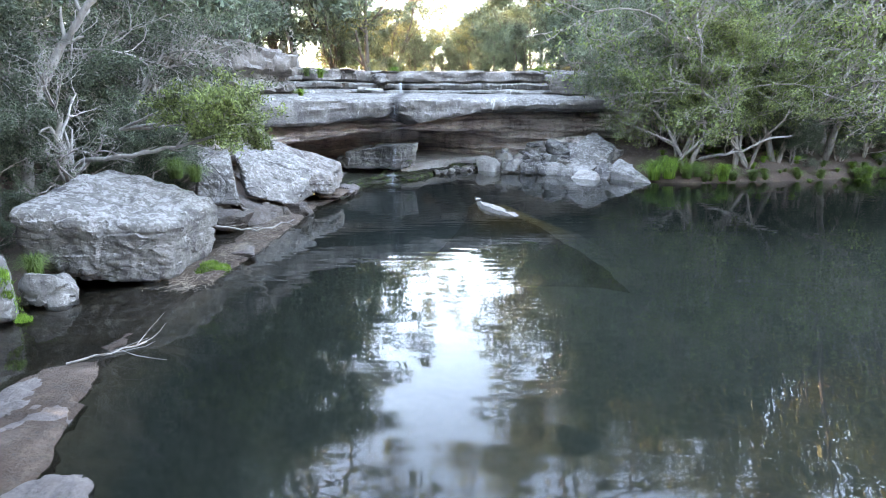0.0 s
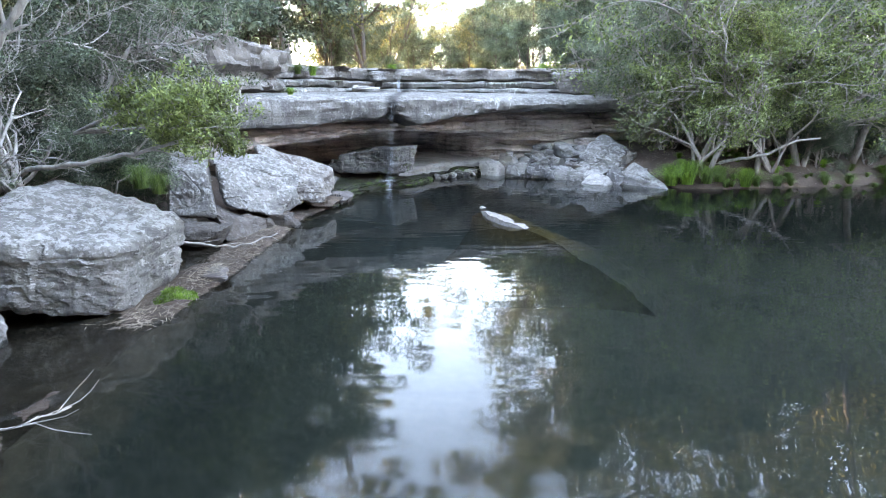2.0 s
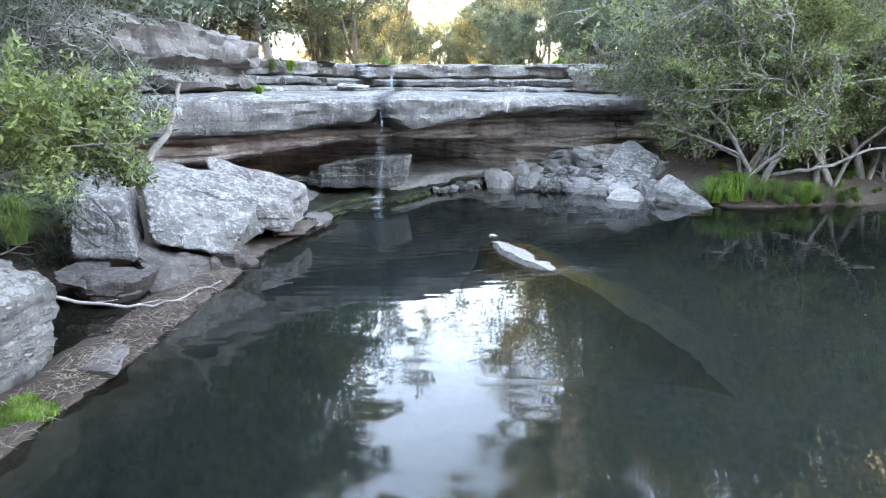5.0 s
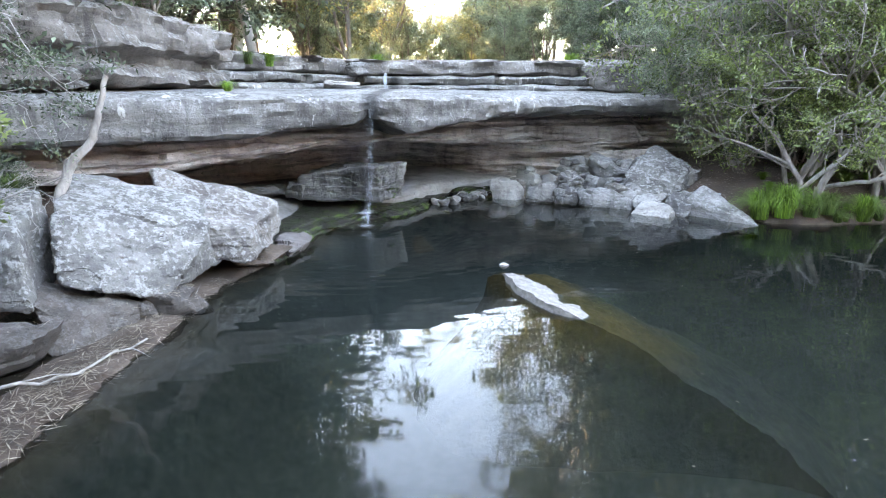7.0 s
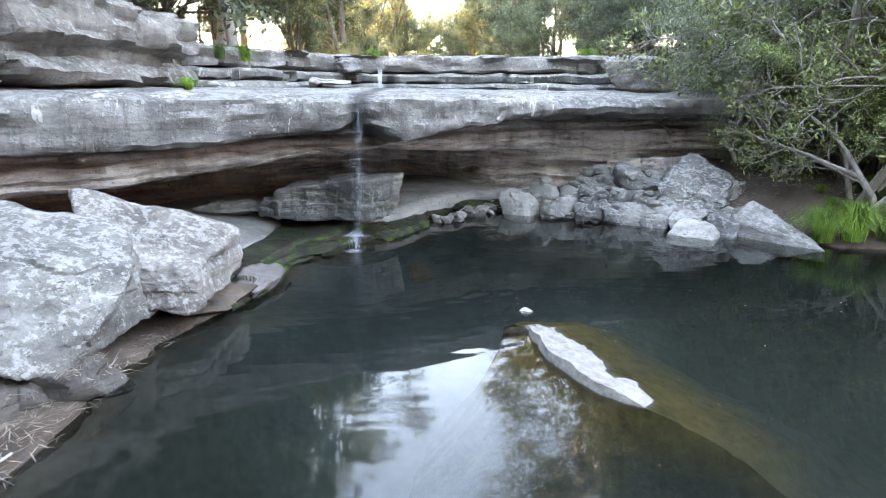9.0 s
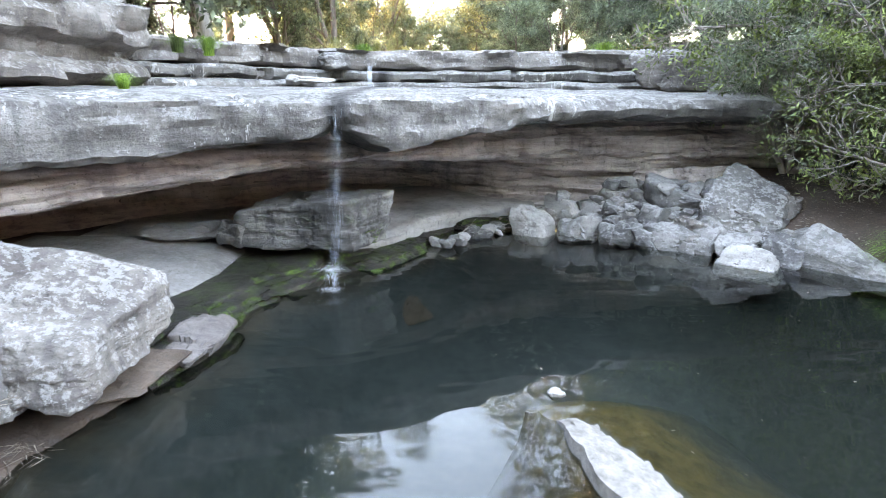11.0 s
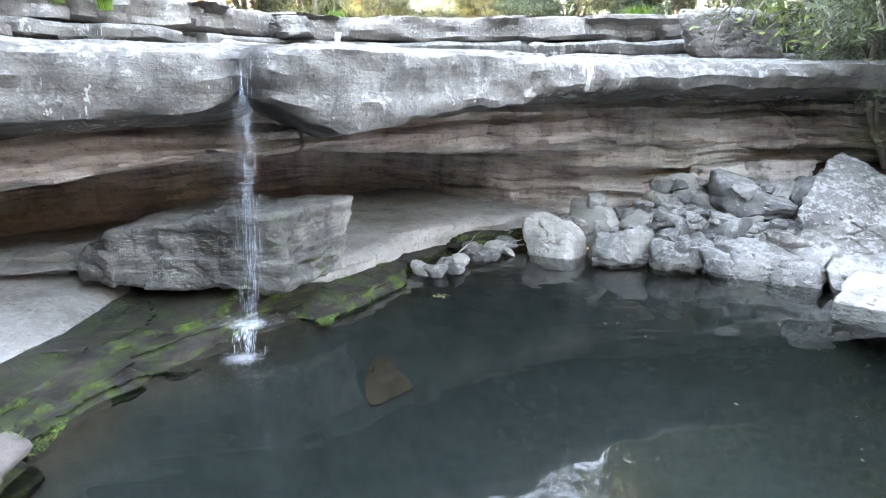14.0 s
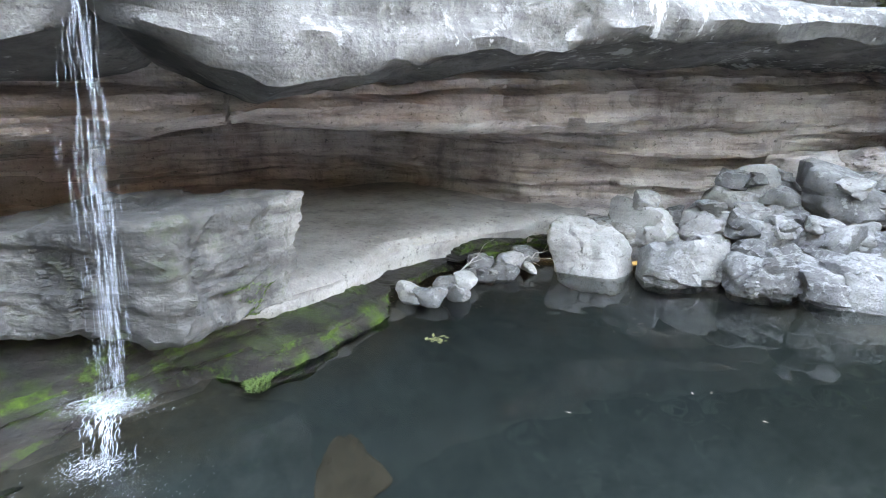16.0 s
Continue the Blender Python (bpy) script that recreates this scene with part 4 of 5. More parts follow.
rock("rock_knob", "small pale knob of rock just above the pool surface", (1.3, 21.35, -0.01), (0.08, 0.1, 0.06), 19, (0, 0), 43, 4, 12, 3, ROCK_PALE, 0.02, category="rock")

rnd = random.Random(5)
PEBBLES = [(-0.22, 28.95, 0.2), (0.02, 28.75, 0.2), (0.35, 28.9, 0.18), (0.5, 29.35, 0.16), (0.8, 29.75, 0.17), (1.06, 29.85, 0.22), (1.2, 30.25, 0.2), (0.75, 30.1, 0.22), (0.55, 29.8, 0.14), (1.45, 30.1, 0.13), (0.2, 29.4, 0.15), (1.5, 30.5, 0.2)]
for k, (x, y, r) in enumerate(PEBBLES):
    rock("pebble", "small grey stone in the shallows" if k % 3 else "small pale rounded stone in the shallows", (x, y, 0.3 * r + 0.02 * (k % 4)), (r, r * 0.8, r * 0.6), rnd.uniform(0, 180), (0, 0), 80 + k, 4, 9, 3, ROCK_PALE if k % 3 == 0 else ROCK_DARK, 0.03, category="stone", group="stones in the shallows")

# ---------------------------------------------------------------- plants
def tube_mesh(name, lines, mat, parent=None):
    """Tapered round limbs: lines of (points, radii, sides)."""
    verts, faces = [], []
    for pts, rad, sides in lines:
        start = len(verts)
        pts = [Vector(p) for p in pts]
        for i, p in enumerate(pts):
            d = (pts[min(i + 1, len(pts) - 1)] - pts[max(i - 1, 0)]).normalized()
            a = d.orthogonal().normalized()
            b = d.cross(a)
            for k in range(sides):
                w = 2 * math.pi * k / sides
                verts.append(p + (a * math.cos(w) + b * math.sin(w)) * rad[i])
        for i in range(len(pts) - 1):
            for k in range(sides):
                k2 = (k + 1) % sides
                faces.append((start + i * sides + k, start + i * sides + k2, start + (i + 1) * sides + k2, start + (i + 1) * sides + k))
    return mesh_object(name, verts, faces, mat, parent)


def branch(rnd, p, d, length, r, segs, bend, up, lean=Vector((0, 0, 0))):
    pts, rad, step = [p.copy()], [r], length / segs
    for i in range(segs):
        d = (d + Vector((rnd.gauss(0, bend), rnd.gauss(0, bend), rnd.gauss(0, bend) + up)) + lean).normalized()
        p = p + d * step
        pts.append(p.copy())
        rad.append(r * (1 - 0.62 * (i + 1) / segs))
    return pts, rad, d


def limbs(rnd, stem, levels, counts, ratio, spread, bend, up, first=0.35, thin=0.006):
    """Branches from a stem, level by level. Returns all lines and the outer twigs."""
    lines, now, tips = [], [stem], []
    for lv in range(levels):
        nxt = []
        for pts, rad in now:
            total = sum((b - a).length for a, b in zip(pts, pts[1:]))
            for c in range(counts[lv]):
                f = rnd.uniform(first, 1.0) if c else 0.97
                i = min(len(pts) - 2, int(f * (len(pts) - 1)))
                q = pts[i].lerp(pts[i + 1], f * (len(pts) - 1) - i)
                axis = (pts[i + 1] - pts[i]).normalized()
                side = Vector((rnd.gauss(0, 1), rnd.gauss(0, 1), rnd.gauss(0, 0.7)))
                side = (side - axis * side.dot(axis)).normalized()
                d = (axis * math.cos(spread) + side * math.sin(spread)).normalized()
                ln = total * ratio[lv] * rnd.uniform(0.65, 1.15)
                pp, rr, _ = branch(rnd, q, d, ln, rad[i] * 0.6, 4 if lv < levels - 1 else 3, bend, up)
                nxt.append((pp, rr))
                lines.append((pp, [max(thin, v) for v in rr], (6, 5, 4, 3)[min(lv, 3)]))
        now = nxt
        first = 0.25
    tips = now
    return lines, tips


def leaf_quads(rng, centres, length, width, droop=0.3, spread=None):
    n = len(centres)
    d = rng.normal(size=(n, 3))
    d[:, 2] -= droop
    d /= np.linalg.norm(d, axis=1)[:, None]
    s = np.cross(d, rng.normal(size=(n, 3)))
    s /= np.linalg.norm(s, axis=1)[:, None]
    ln = length * rng.uniform(0.6, 1.3, (n, 1))
    wd = width * rng.uniform(0.6, 1.3, (n, 1))
    a = centres - d * ln / 2
    c = centres + d * ln / 2
    return np.stack([a, centres + s * wd / 2, c, centres - s * wd / 2], axis=1)


def foliage(rng, tips, per, spread, length, width, bare=0.0, droop=0.3):
    cs = []
    for pts, rad in tips:
        if rng.random() < bare:
            continue
        k = max(1, int(per * rng.uniform(0.5, 1.5)))
        t = rng.random(k) ** 0.7
        P = np.array([tuple(p) for p in pts])
        idx = t * (len(P) - 1)
        i = np.minimum(idx.astype(int), len(P) - 2)
        base = P[i] + (P[i + 1] - P[i]) * (idx - i)[:, None]
        cs.append(base + rng.normal(scale=spread, size=(k, 3)) * np.array([1, 1, 0.6]))
    return leaf_quads(rng, np.concatenate(cs), length, width, droop)


def tree(name, label, stems, seed, levels, counts, ratio, spread, bend, up, per, leaf, mat_leaf, mat_bark, clump=0.12, bare=0.0, category="tree", first=0.35, droop=0.3, thin=0.006):
    """stems: (direction, length, radius) from the root. Parts: trunk with limbs and twigs, crown of leaves."""
    rnd, rng = random.Random(seed), np.random.default_rng(seed)
    root = new(name)
    lines, tips = [], []
    for d, ln, r in stems:
        pts, rad, _ = branch(rnd, Vector((0, 0, -0.3)), Vector(d).normalized(), ln, r, 7, bend * 0.7, up * 0.6)
        lines.append((pts, rad, 8))
        a, b = limbs(rnd, (pts, rad), levels, counts, ratio, spread, bend, up, first, thin)
        lines += a
        tips += b
    tube_mesh("trunk", lines, mat_bark, root)
    crown = quads_object("crown", foliage(rng, tips, per, clump, leaf[0], leaf[1], bare, droop), mat_leaf, root)
    crown["kind"] = "stuff"
    tagged(root, label, category)
    return root


def put(ob, x, y, z, turn=0.0, size=1.0, tip=0.0):
    return copy_thing(ob, pose(x, y, z, tip, 0, turn) @ Matrix.Scale(size, 4))


def place(ob, x, y, z, turn=0.0, size=1.0):
    ob.matrix_basis = pose(x, y, z, 0, 0, turn) @ Matrix.Scale(size, 4)
    return ob


# trees of the right bank: crooked grey stems, feathery crowns
BANKTREES = "crooked trees along the bank"
t_a = tree("bank_tree", "crooked grey-barked tree with fresh green leaf clumps leaning over the bank", [((0.5, -0.35, 0.9), 4.2, 0.13), ((0.9, 0.1, 0.75), 3.8, 0.10), ((0.1, 0.2, 1.0), 3.6, 0.09)], 101, 4, (5, 4, 4, 3), (0.62, 0.6, 0.55, 0.5), 0.78, 0.22, 0.06, 50, (0.105, 0.038), LEAF_GREEN, BARK_BRANCH, 0.15, 0.25, first=0.22)
t_b = tree("bank_tree", "multi-stemmed tree with grey-green feathery foliage and bare twigs", [((0.15, 0.1, 1.0), 4.4, 0.12), ((0.5, -0.3, 0.9), 4.0, 0.10), ((-0.5, -0.2, 0.9), 4.0, 0.10)], 102, 4, (5, 4, 4, 3), (0.62, 0.6, 0.55, 0.5), 0.7, 0.17, 0.04, 48, (0.13, 0.036), LEAF_DULL, BARK_GREY, 0.22, 0.15, first=0.2)
t_c = tree("bank_tree", "dense dark green bushy tree on the bank", [((0.1, 0.0, 1.0), 4.0, 0.11), ((-0.4, 0.3, 0.9), 3.6, 0.1), ((0.5, 0.2, 0.9), 3.4, 0.09)], 103, 4, (5, 4, 4, 3), (0.62, 0.6, 0.55, 0.5), 0.8, 0.2, 0.02, 52, (0.125, 0.043), LEAF_DEEP, BARK_GREY, 0.22, 0.05, first=0.12)
for t in (t_a, t_b, t_c):
    t["group"] = BANKTREES
place(t_a, 11.0, 27.2, 0.9, 0)
put(t_a, 14.2, 26.9, 0.7, 200, 0.9)
put(t_a, 17.5, 29.5, 1.3, 70, 1.2)
put(t_a, 12.6, 28.6, 1.2, 310, 1.05)
place(t_b, 10.2, 32.0, 1.6, 0)
put(t_b, 10.6, 30.2, 1.4, 120, 0.85)
put(t_b, 12.4, 36.6, 4.4, 40, 0.75)
put(t_b, 11.5, 33.5, 2.6, 250, 1.15)
put(t_b, 20.5, 31.0, 1.8, 170, 1.2)
put(t_b, 16.0, 33.0, 2.6, 20, 1.3)
place(t_c, 12.5, 31.2, 1.9, 0)
put(t_c, 15.5, 29.6, 1.5, 90, 1.0)
put(t_c, 18.6, 33.5, 2.6, 180, 1.3)
put(t_c, 13.8, 36.0, 3.6, 250, 1.4)
put(t_c, 23.5, 33.0, 2.2, 30, 1.3)
put(t_c, 26.0, 30.5, 1.5, 200, 1.2)
put(t_b, 24.0, 29.8, 1.2, 80, 1.1)

for k, (x, y, sz) in enumerate(((11.0, 30.2, 0.5), (13.2, 29.6, 0.55), (14.6, 31.5, 0.7), (16.8, 31.0, 0.7), (18.6, 30.2, 0.6), (20.5, 29.2, 0.6), (22.5, 30.6, 0.7), (12.0, 34.0, 0.7), (25.5, 32.0, 0.8), (8.6, 37.5, 0.6), (16.5, 27.6, 0.4), (19.3, 28.2, 0.45), (22.4, 28.6, 0.5), (12.2, 29.0, 0.45), (14.2, 28.8, 0.5), (15.4, 28.6, 0.4), (18.0, 28.6, 0.5), (20.8, 28.8, 0.55))):
    put(t_c, x, y, ground_height(x, y) - 0.2, 101 * k, sz)

# trees of the left bank, and others like them
t_l = tree("dead_tree", "pale half-dead tree of tangled bare twigs above the boulders", [((0.15, -0.1, 1.0), 3.6, 0.17), ((0.7, 0.0, 0.8), 3.6, 0.14), ((0.5, -0.7, 0.5), 3.4, 0.11)], 111, 4, (5, 4, 4, 3), (0.6, 0.55, 0.5, 0.45), 0.8, 0.26, 0.0, 8, (0.10, 0.032), LEAF_DULL, BARK_PALE, 0.12, 0.75, first=0.15, thin=0.008)
place(t_l, -9.2, 14.0, 1.5, 0, 0.62)
put(t_l, -8.4, 18.2, 1.3, 40, 0.85)
put(t_l, -9.9, 20.4, 4.0, 120, 0.6)
t_r = tree("bank_tree", "pale bare-branched tree with thin fresh foliage rising from the bank", [((0.3, -0.2, 1.0), 3.8, 0.10), ((-0.25, 0.1, 1.0), 3.4, 0.08)], 114, 4, (6, 5, 4, 3), (0.6, 0.55, 0.5, 0.5), 0.72, 0.2, 0.06, 20, (0.12, 0.04), LEAF_GREEN, BARK_BRANCH, 0.14, 0.55, first=0.35, thin=0.010)
place(t_r, 10.9, 26.1, ground_height(10.9, 26.1), 0, 1.25)
for x, y, turn, sz in ((13.6, 26.9, 90, 1.2), (15.9, 27.6, 200, 1.3), (18.6, 28.4, 300, 1.4), (12.4, 29.6, 240, 1.6), (16.6, 30.8, 20, 1.8), (11.2, 33.4, 130, 1.3)):
    put(t_r, x, y, ground_height(x, y) - 0.1, turn, sz)
t_m = tree("bank_tree", "pale-trunked tree with sparse dark foliage behind the boulder", [((0.25, 0.0, 1.0), 4.2, 0.15), ((-0.3, 0.3, 1.0), 3.6, 0.1)], 112, 4, (5, 4, 4, 3), (0.6, 0.6, 0.55, 0.5), 0.75, 0.18, 0.03, 34, (0.12, 0.04), LEAF_DEEP, BARK_PALE, 0.2, 0.3, first=0.15, thin=0.009)
place(t_m, -9.9, 13.6, 1.4, 0)
put(t_m, -12.0, 16.5, 3.2, 130, 1.1)
put(t_m, -11.4, 11.0, 2.0, 220, 0.9)
put(t_m, -10.8, 15.6, 2.6, 60, 0.95)
put(t_m, -9.4, 17.4, 2.2, 300, 0.8)
t_n = tree("leafy_branch", "low leaning shrub with bright olive-green leaves over the boulder", [((1.0, -0.52, 0.16), 3.7, 0.05), ((1.0, -0.40, 0.24), 3.4, 0.04), ((1.0, -0.62, 0.26), 3.3, 0.035)], 113, 3, (8, 5, 4), (0.26, 0.5, 0.5), 0.7, 0.10, 0.02, 30, (0.11, 0.036), LEAF_GREEN, BARK_PALE, 0.09, 0.05, "shrub", 0.5)
place(t_n, -8.2, 14.9, 3.2, 0)
for k, (x, y, z, sz) in enumerate(((-11.5, 20.5, 5.2, 1.0), (-13.5, 24, 5.6, 1.2), (-10.5, 25.5, 5.6, 0.8), (-14.5, 18.5, 4.6, 1.2), (-10.8, 31.5, 5.6, 0.8), (-13.5, 29.5, 5.8, 1.1), (-17, 22, 5.5, 1.4), (-15, 13, 3.5, 1.2), (-13.5, 9.5, 2.8, 1.1), (-16, 6, 3.3, 1.3), (-12, 5.5, 2.0, 0.9))):
    put(t_c if k % 2 else t_b, x, y, z, 77 * k, sz)

for k, (x, y, sz) in enumerate(((-9.8, 15.6, 0.45), (-10.4, 12.4, 0.5), (-10.2, 17.8, 0.5), (-9.2, 20.2, 0.4), (-9.4, 11.4, 0.35), (-8.7, 18.6, 0.3), (-11.0, 9.4, 0.5), (-10.0, 8.2, 0.4), (-9.0, 16.6, 0.55), (-10.6, 14.6, 0.7), (-8.8, 12.6, 0.3), (-9.6, 19.0, 0.5), (-9.0, 10.4, 0.3), (-11.2, 18.6, 0.8), (-12.2, 13.4, 0.9))):
    put(t_c, x, y, ground_height(x, y) - 0.2, 47 * k, sz)

# tall gums and the woodland behind
g_a = tree("gum_tree", "tall gum with a smooth pale trunk and high thin crown", [((0.02, 0.0, 1.0), 19.0, 0.27)], 121, 4, (9, 5, 4, 3), (0.30, 0.5, 0.55, 0.55), 0.65, 0.12, 0.07, 24, (0.26, 0.09), LEAF_DULL, BARK_GUM, 0.30, 0.05, first=0.42)
g_b = tree("gum_tree", "tall rough-barked gum with scattered olive foliage", [((-0.04, 0.02, 1.0), 17.0, 0.25)], 122, 4, (10, 5, 4, 3), (0.28, 0.5, 0.55, 0.55), 0.75, 0.14, 0.05, 22, (0.26, 0.09), LEAF_DULL, BARK_DARK, 0.32, 0.08, first=0.3)
g_c = tree("woodland_tree", "bushy woodland tree with dense drooping foliage", [((0.1, 0.0, 1.0), 8.0, 0.16), ((-0.2, 0.1, 1.0), 7.0, 0.13)], 123, 3, (7, 5, 4), (0.42, 0.55, 0.5), 0.8, 0.15, 0.02, 64, (0.25, 0.09), LEAF_WOOD, BARK_DARK, 0.36, 0.05, first=0.08)
g_y = tree("woodland_tree", "slender tree with thin yellow-olive leaves", [((0.06, 0.0, 1.0), 8.5, 0.12), ((0.3, 0.1, 1.0), 7.0, 0.1)], 124, 4, (6, 4, 4, 3), (0.36, 0.55, 0.55, 0.5), 0.7, 0.18, 0.03, 12, (0.20, 0.08), LEAF_YELLOW, BARK_DARK, 0.34, 0.15, first=0.2)
WOOD = "woodland behind the cliff"
for t in (g_a, g_b, g_c, g_y):
    t["group"] = WOOD
place(g_a, -11.9, 44.4, 6.3, 0, 1.1)
place(g_b, -12.4, 70.0, 7.4, 0, 1.2)
place(g_c, -13.5, 48.0, 6.2, 0)
place(g_y, -4.5, 58.0, 6.2, 0)
FAR = [(g_c, 0.5, 58, 0.36), (g_c, -2.2, 64, 0.5), (g_c, 2.6, 70, 0.52), (g_c, -0.4, 78, 0.62), (g_c, 4.0, 56, 0.36), (g_c, 1.6, 86, 0.8), (g_c, -4.8, 56, 0.5), (g_c, 6.8, 64, 0.6), (g_b, -13.5, 49, 1.05), (g_c, -6.2, 50, 1.35), (g_y, -8.6, 48, 1.5), (g_b, 12.4, 50, 0.95), (g_y, 11.0, 49, 1.6), (g_a, 15.5, 49, 1.2),
       (g_a, -17, 40, 1.2), (g_a, -21, 52, 1.3), (g_b, -15, 58, 1.2), (g_b, -9.5, 66, 1.1), (g_a, 14, 46, 1.2), (g_b, 18, 42, 1.25), (g_a, 22, 48, 1.3), (g_b, 14.5, 55, 1.1), (g_a, 27, 40, 1.2), (g_b, 31, 46, 1.3), (g_a, 17, 62, 1.3), (g_b, -24, 34, 1.2), (g_a, -22, 24, 1.1),
       (g_c, -9.5, 52, 1.0), (g_c, -16, 44, 0.9), (g_c, -19, 50, 1.1), (g_c, -12, 60, 1.1), (g_c, 6.5, 58, 0.85), (g_c, 9.0, 50, 0.8), (g_c, 12.5, 44, 0.8), (g_c, 16, 50, 1.0), (g_c, 21, 55, 1.2), (g_c, 4.0, 75, 0.9), (g_c, 26, 50, 1.2), (g_c, -18, 35, 0.9), (g_c, 9, 66, 1.1), (g_c, 14, 72, 1.3), (g_c, -26, 44, 1.2), (g_c, -7, 80, 0.9), (g_c, 32, 56, 1.3),
       (g_y, -6.5, 62, 0.9), (g_y, -1.0, 72, 0.8), (g_y, 1.5, 66, 0.7), (g_y, -9, 64, 1.0), (g_y, 4.6, 60, 0.8), (g_y, -2.8, 80, 0.9), (g_y, 20, 38, 1.3), (g_y, 25, 36, 1.4),
       (g_c, -8.5, 47, 0.5), (g_c, -12, 42, 0.5), (g_c, -15.5, 40, 0.55), (g_c, -10.5, 55, 0.75), (g_c, -7.2, 54, 0.5), (g_c, 4.2, 50, 0.42), (g_c, 6.2, 47, 0.45), (g_c, 8.4, 45, 0.5), (g_c, 10.5, 47, 0.6), (g_c, 2.6, 62, 0.5), (g_c, 5.2, 68, 0.7), (g_c, 12, 41, 0.5), (g_c, -4.6, 70, 0.5), (g_c, 8, 55, 0.7), (g_c, -3.0, 60, 0.45), (g_c, -6.0, 76, 0.9), (g_c, 3.4, 84, 0.9), (g_c, 6.5, 78, 1.0), (g_b, 11.4, 72, 0.7), (g_y, 0.6, 88, 0.9), (g_c, -1.5, 92, 0.6)]
for k, (t, x, y, sz) in enumerate(FAR):
    put(t, x, y, ground_height(x, y) - 0.1, 131 * k, sz)
# Some left-hand trees are added out of view to stop sunlight reaching the rocks.
for k, (t, x, y, sz) in enumerate(((g_c, -14.5, 35.2, 0.9), (g_c, -14.5, 9.0, 1.3), (g_c, -17, 11.5, 1.7), (g_c, -21, 10.5, 2.1), (g_c, -12.5, 3.0, 1.3), (g_c, -11.0, 7.0, 0.9), (g_c, -14, 0.0, 1.6), (g_c, -16, 4.5, 1.9), (g_c, -13, -4.0, 1.6), (g_c, -21, 2.0, 2.0), (g_c, -13, 23, 1.3), (g_c, -12, 33, 1.2), (g_c, -16, 28, 1.7), (g_a, -13, 26, 0.95), (g_b, -15, 33, 1.0), (g_a, -17, 19, 0.9), (g_c, -19, 16, 1.6), (g_b, -20, 12, 0.9), (g_c, -18, 8, 1.5), (g_c, -15, 38, 1.5), (g_a, -9.5, 40, 0.9), (g_c, -14, 41, 1.9), (g_c, -20, 43, 2.1), (g_c, -17, 36, 1.9), (g_c, -22, 30, 2.0),
                                   (g_c, 15, 37, 1.6), (g_c, 21, 37, 1.6), (g_c, 19, 45, 1.8), (g_c, 27, 37, 1.4), (g_c, 12.5, 39, 1.5), (g_a, 16, 39, 0.9), (g_b, 24, 42, 1.0), (g_c, 33, 38, 1.2), (g_c, 42, 38, 1.2), (g_c, 31, 33, 1.0), (g_c, 38, 34, 1.0))):
    put(t, x, y, ground_height(x, y) - 0.2, 97 * k + 13, sz)
for k in range(26):
    x = -75 + 6 * k + rnd.uniform(-2, 2)
    y = 98 + rnd.uniform(-8, 12)
    if abs(x - 3) < 4:
        continue
    put((g_c, g_b, g_c, g_a)[k % 4], x, y, 6.0, 67 * k, 1.2)
# tall trees behind the bank, their tops still in the sun
for k, (t, x, y, sz) in enumerate(((g_y, 17.0, 33.5, 2.2), (g_y, 23.0, 34.5, 2.4), (g_y, 28.0, 31.5, 2.0), (g_y, 20.5, 31.5, 1.9), (g_y, 31.0, 36.0, 2.4))):
    put(t, x, y, ground_height(x, y) - 0.2, 83 * k + 31, sz)
# unseen trees behind and beside the camera close the valley, added to block low sky
for k in range(22):
    x, y = -34 + 4.4 * k, -21 - 6 * ((k * 7) % 3)
    put((g_c, g_a, g_c, g_b)[k % 4], x, y, ground_height(x, y) - 0.1, 51 * k, 1.3)


# A denser unseen row, added to keep low sky light out of the cave.
for k in range(20):
    x, y = -30 + 4.0 * k, -17.5 - 1.5 * (k % 2)
    put(g_c, x, y, ground_height(x, y) - 0.3, 73 * k, 1.9)


def tuft(name, label, seed, blades, height, reach, width, mat):
    """A clump of long arching blades."""
    rnd = random.Random(seed)
    verts, faces = [], []
    for _ in range(blades):
        a = rnd.uniform(0, 2 * math.pi)
        out = Vector((math.cos(a), math.sin(a), 0))
        side = Vector((-out.y, out.x, 0))
        h, r, w = height * rnd.uniform(0.6, 1.35), reach * rnd.uniform(0.15, 1.15), width * rnd.uniform(0.6, 1.2)
        b = out * rnd.uniform(0, 0.22 * reach) + Vector((rnd.uniform(-0.1, 0.1), rnd.uniform(-0.1, 0.1), 0)) * reach
        start = len(verts)
        for i in range(6):
            t = i / 5
            p = b + out * r * t ** 1.7 + Vector((0, 0, h * (2.0 * t - 1.55 * t ** 2.1)))
            ww = w * (1 - 0.85 * t) / 2
            verts += [p - side * ww, p + side * ww]
        faces += [(start + 2 * i, start + 2 * i + 1, start + 2 * i + 3, start + 2 * i + 2) for i in range(5)]
    ob = mesh_object(name, verts, faces, mat)
    return tagged(ob, label, "grass")


TUFTS = "grass tufts"
tf_a = tagged(tuft("grass_tuft", "bright green strap-leaved grass tuft at the waterside", 201, 560, 0.85, 0.75, 0.02, GRASS_GREEN), group=TUFTS)
tf_b = tagged(tuft("grass_tuft", "dark green drooping grass tuft on the bank", 202, 380, 0.8, 0.8, 0.02, GRASS_DARK), group=TUFTS)
tf_d = tagged(tuft("grass_tuft", "dry straw-coloured grass tuft above the cliff", 203, 260, 0.8, 0.5, 0.02, GRASS_DRY), group=TUFTS)
place(tf_a, 9.6, 26.15, ground_height(9.6, 26.15), 0, 1.2)
put(tf_a, 10.15, 25.85, ground_height(10.15, 25.85), 80, 1.1)
put(tf_b, 10.95, 25.8, ground_height(10.95, 25.8), 30, 1.0)
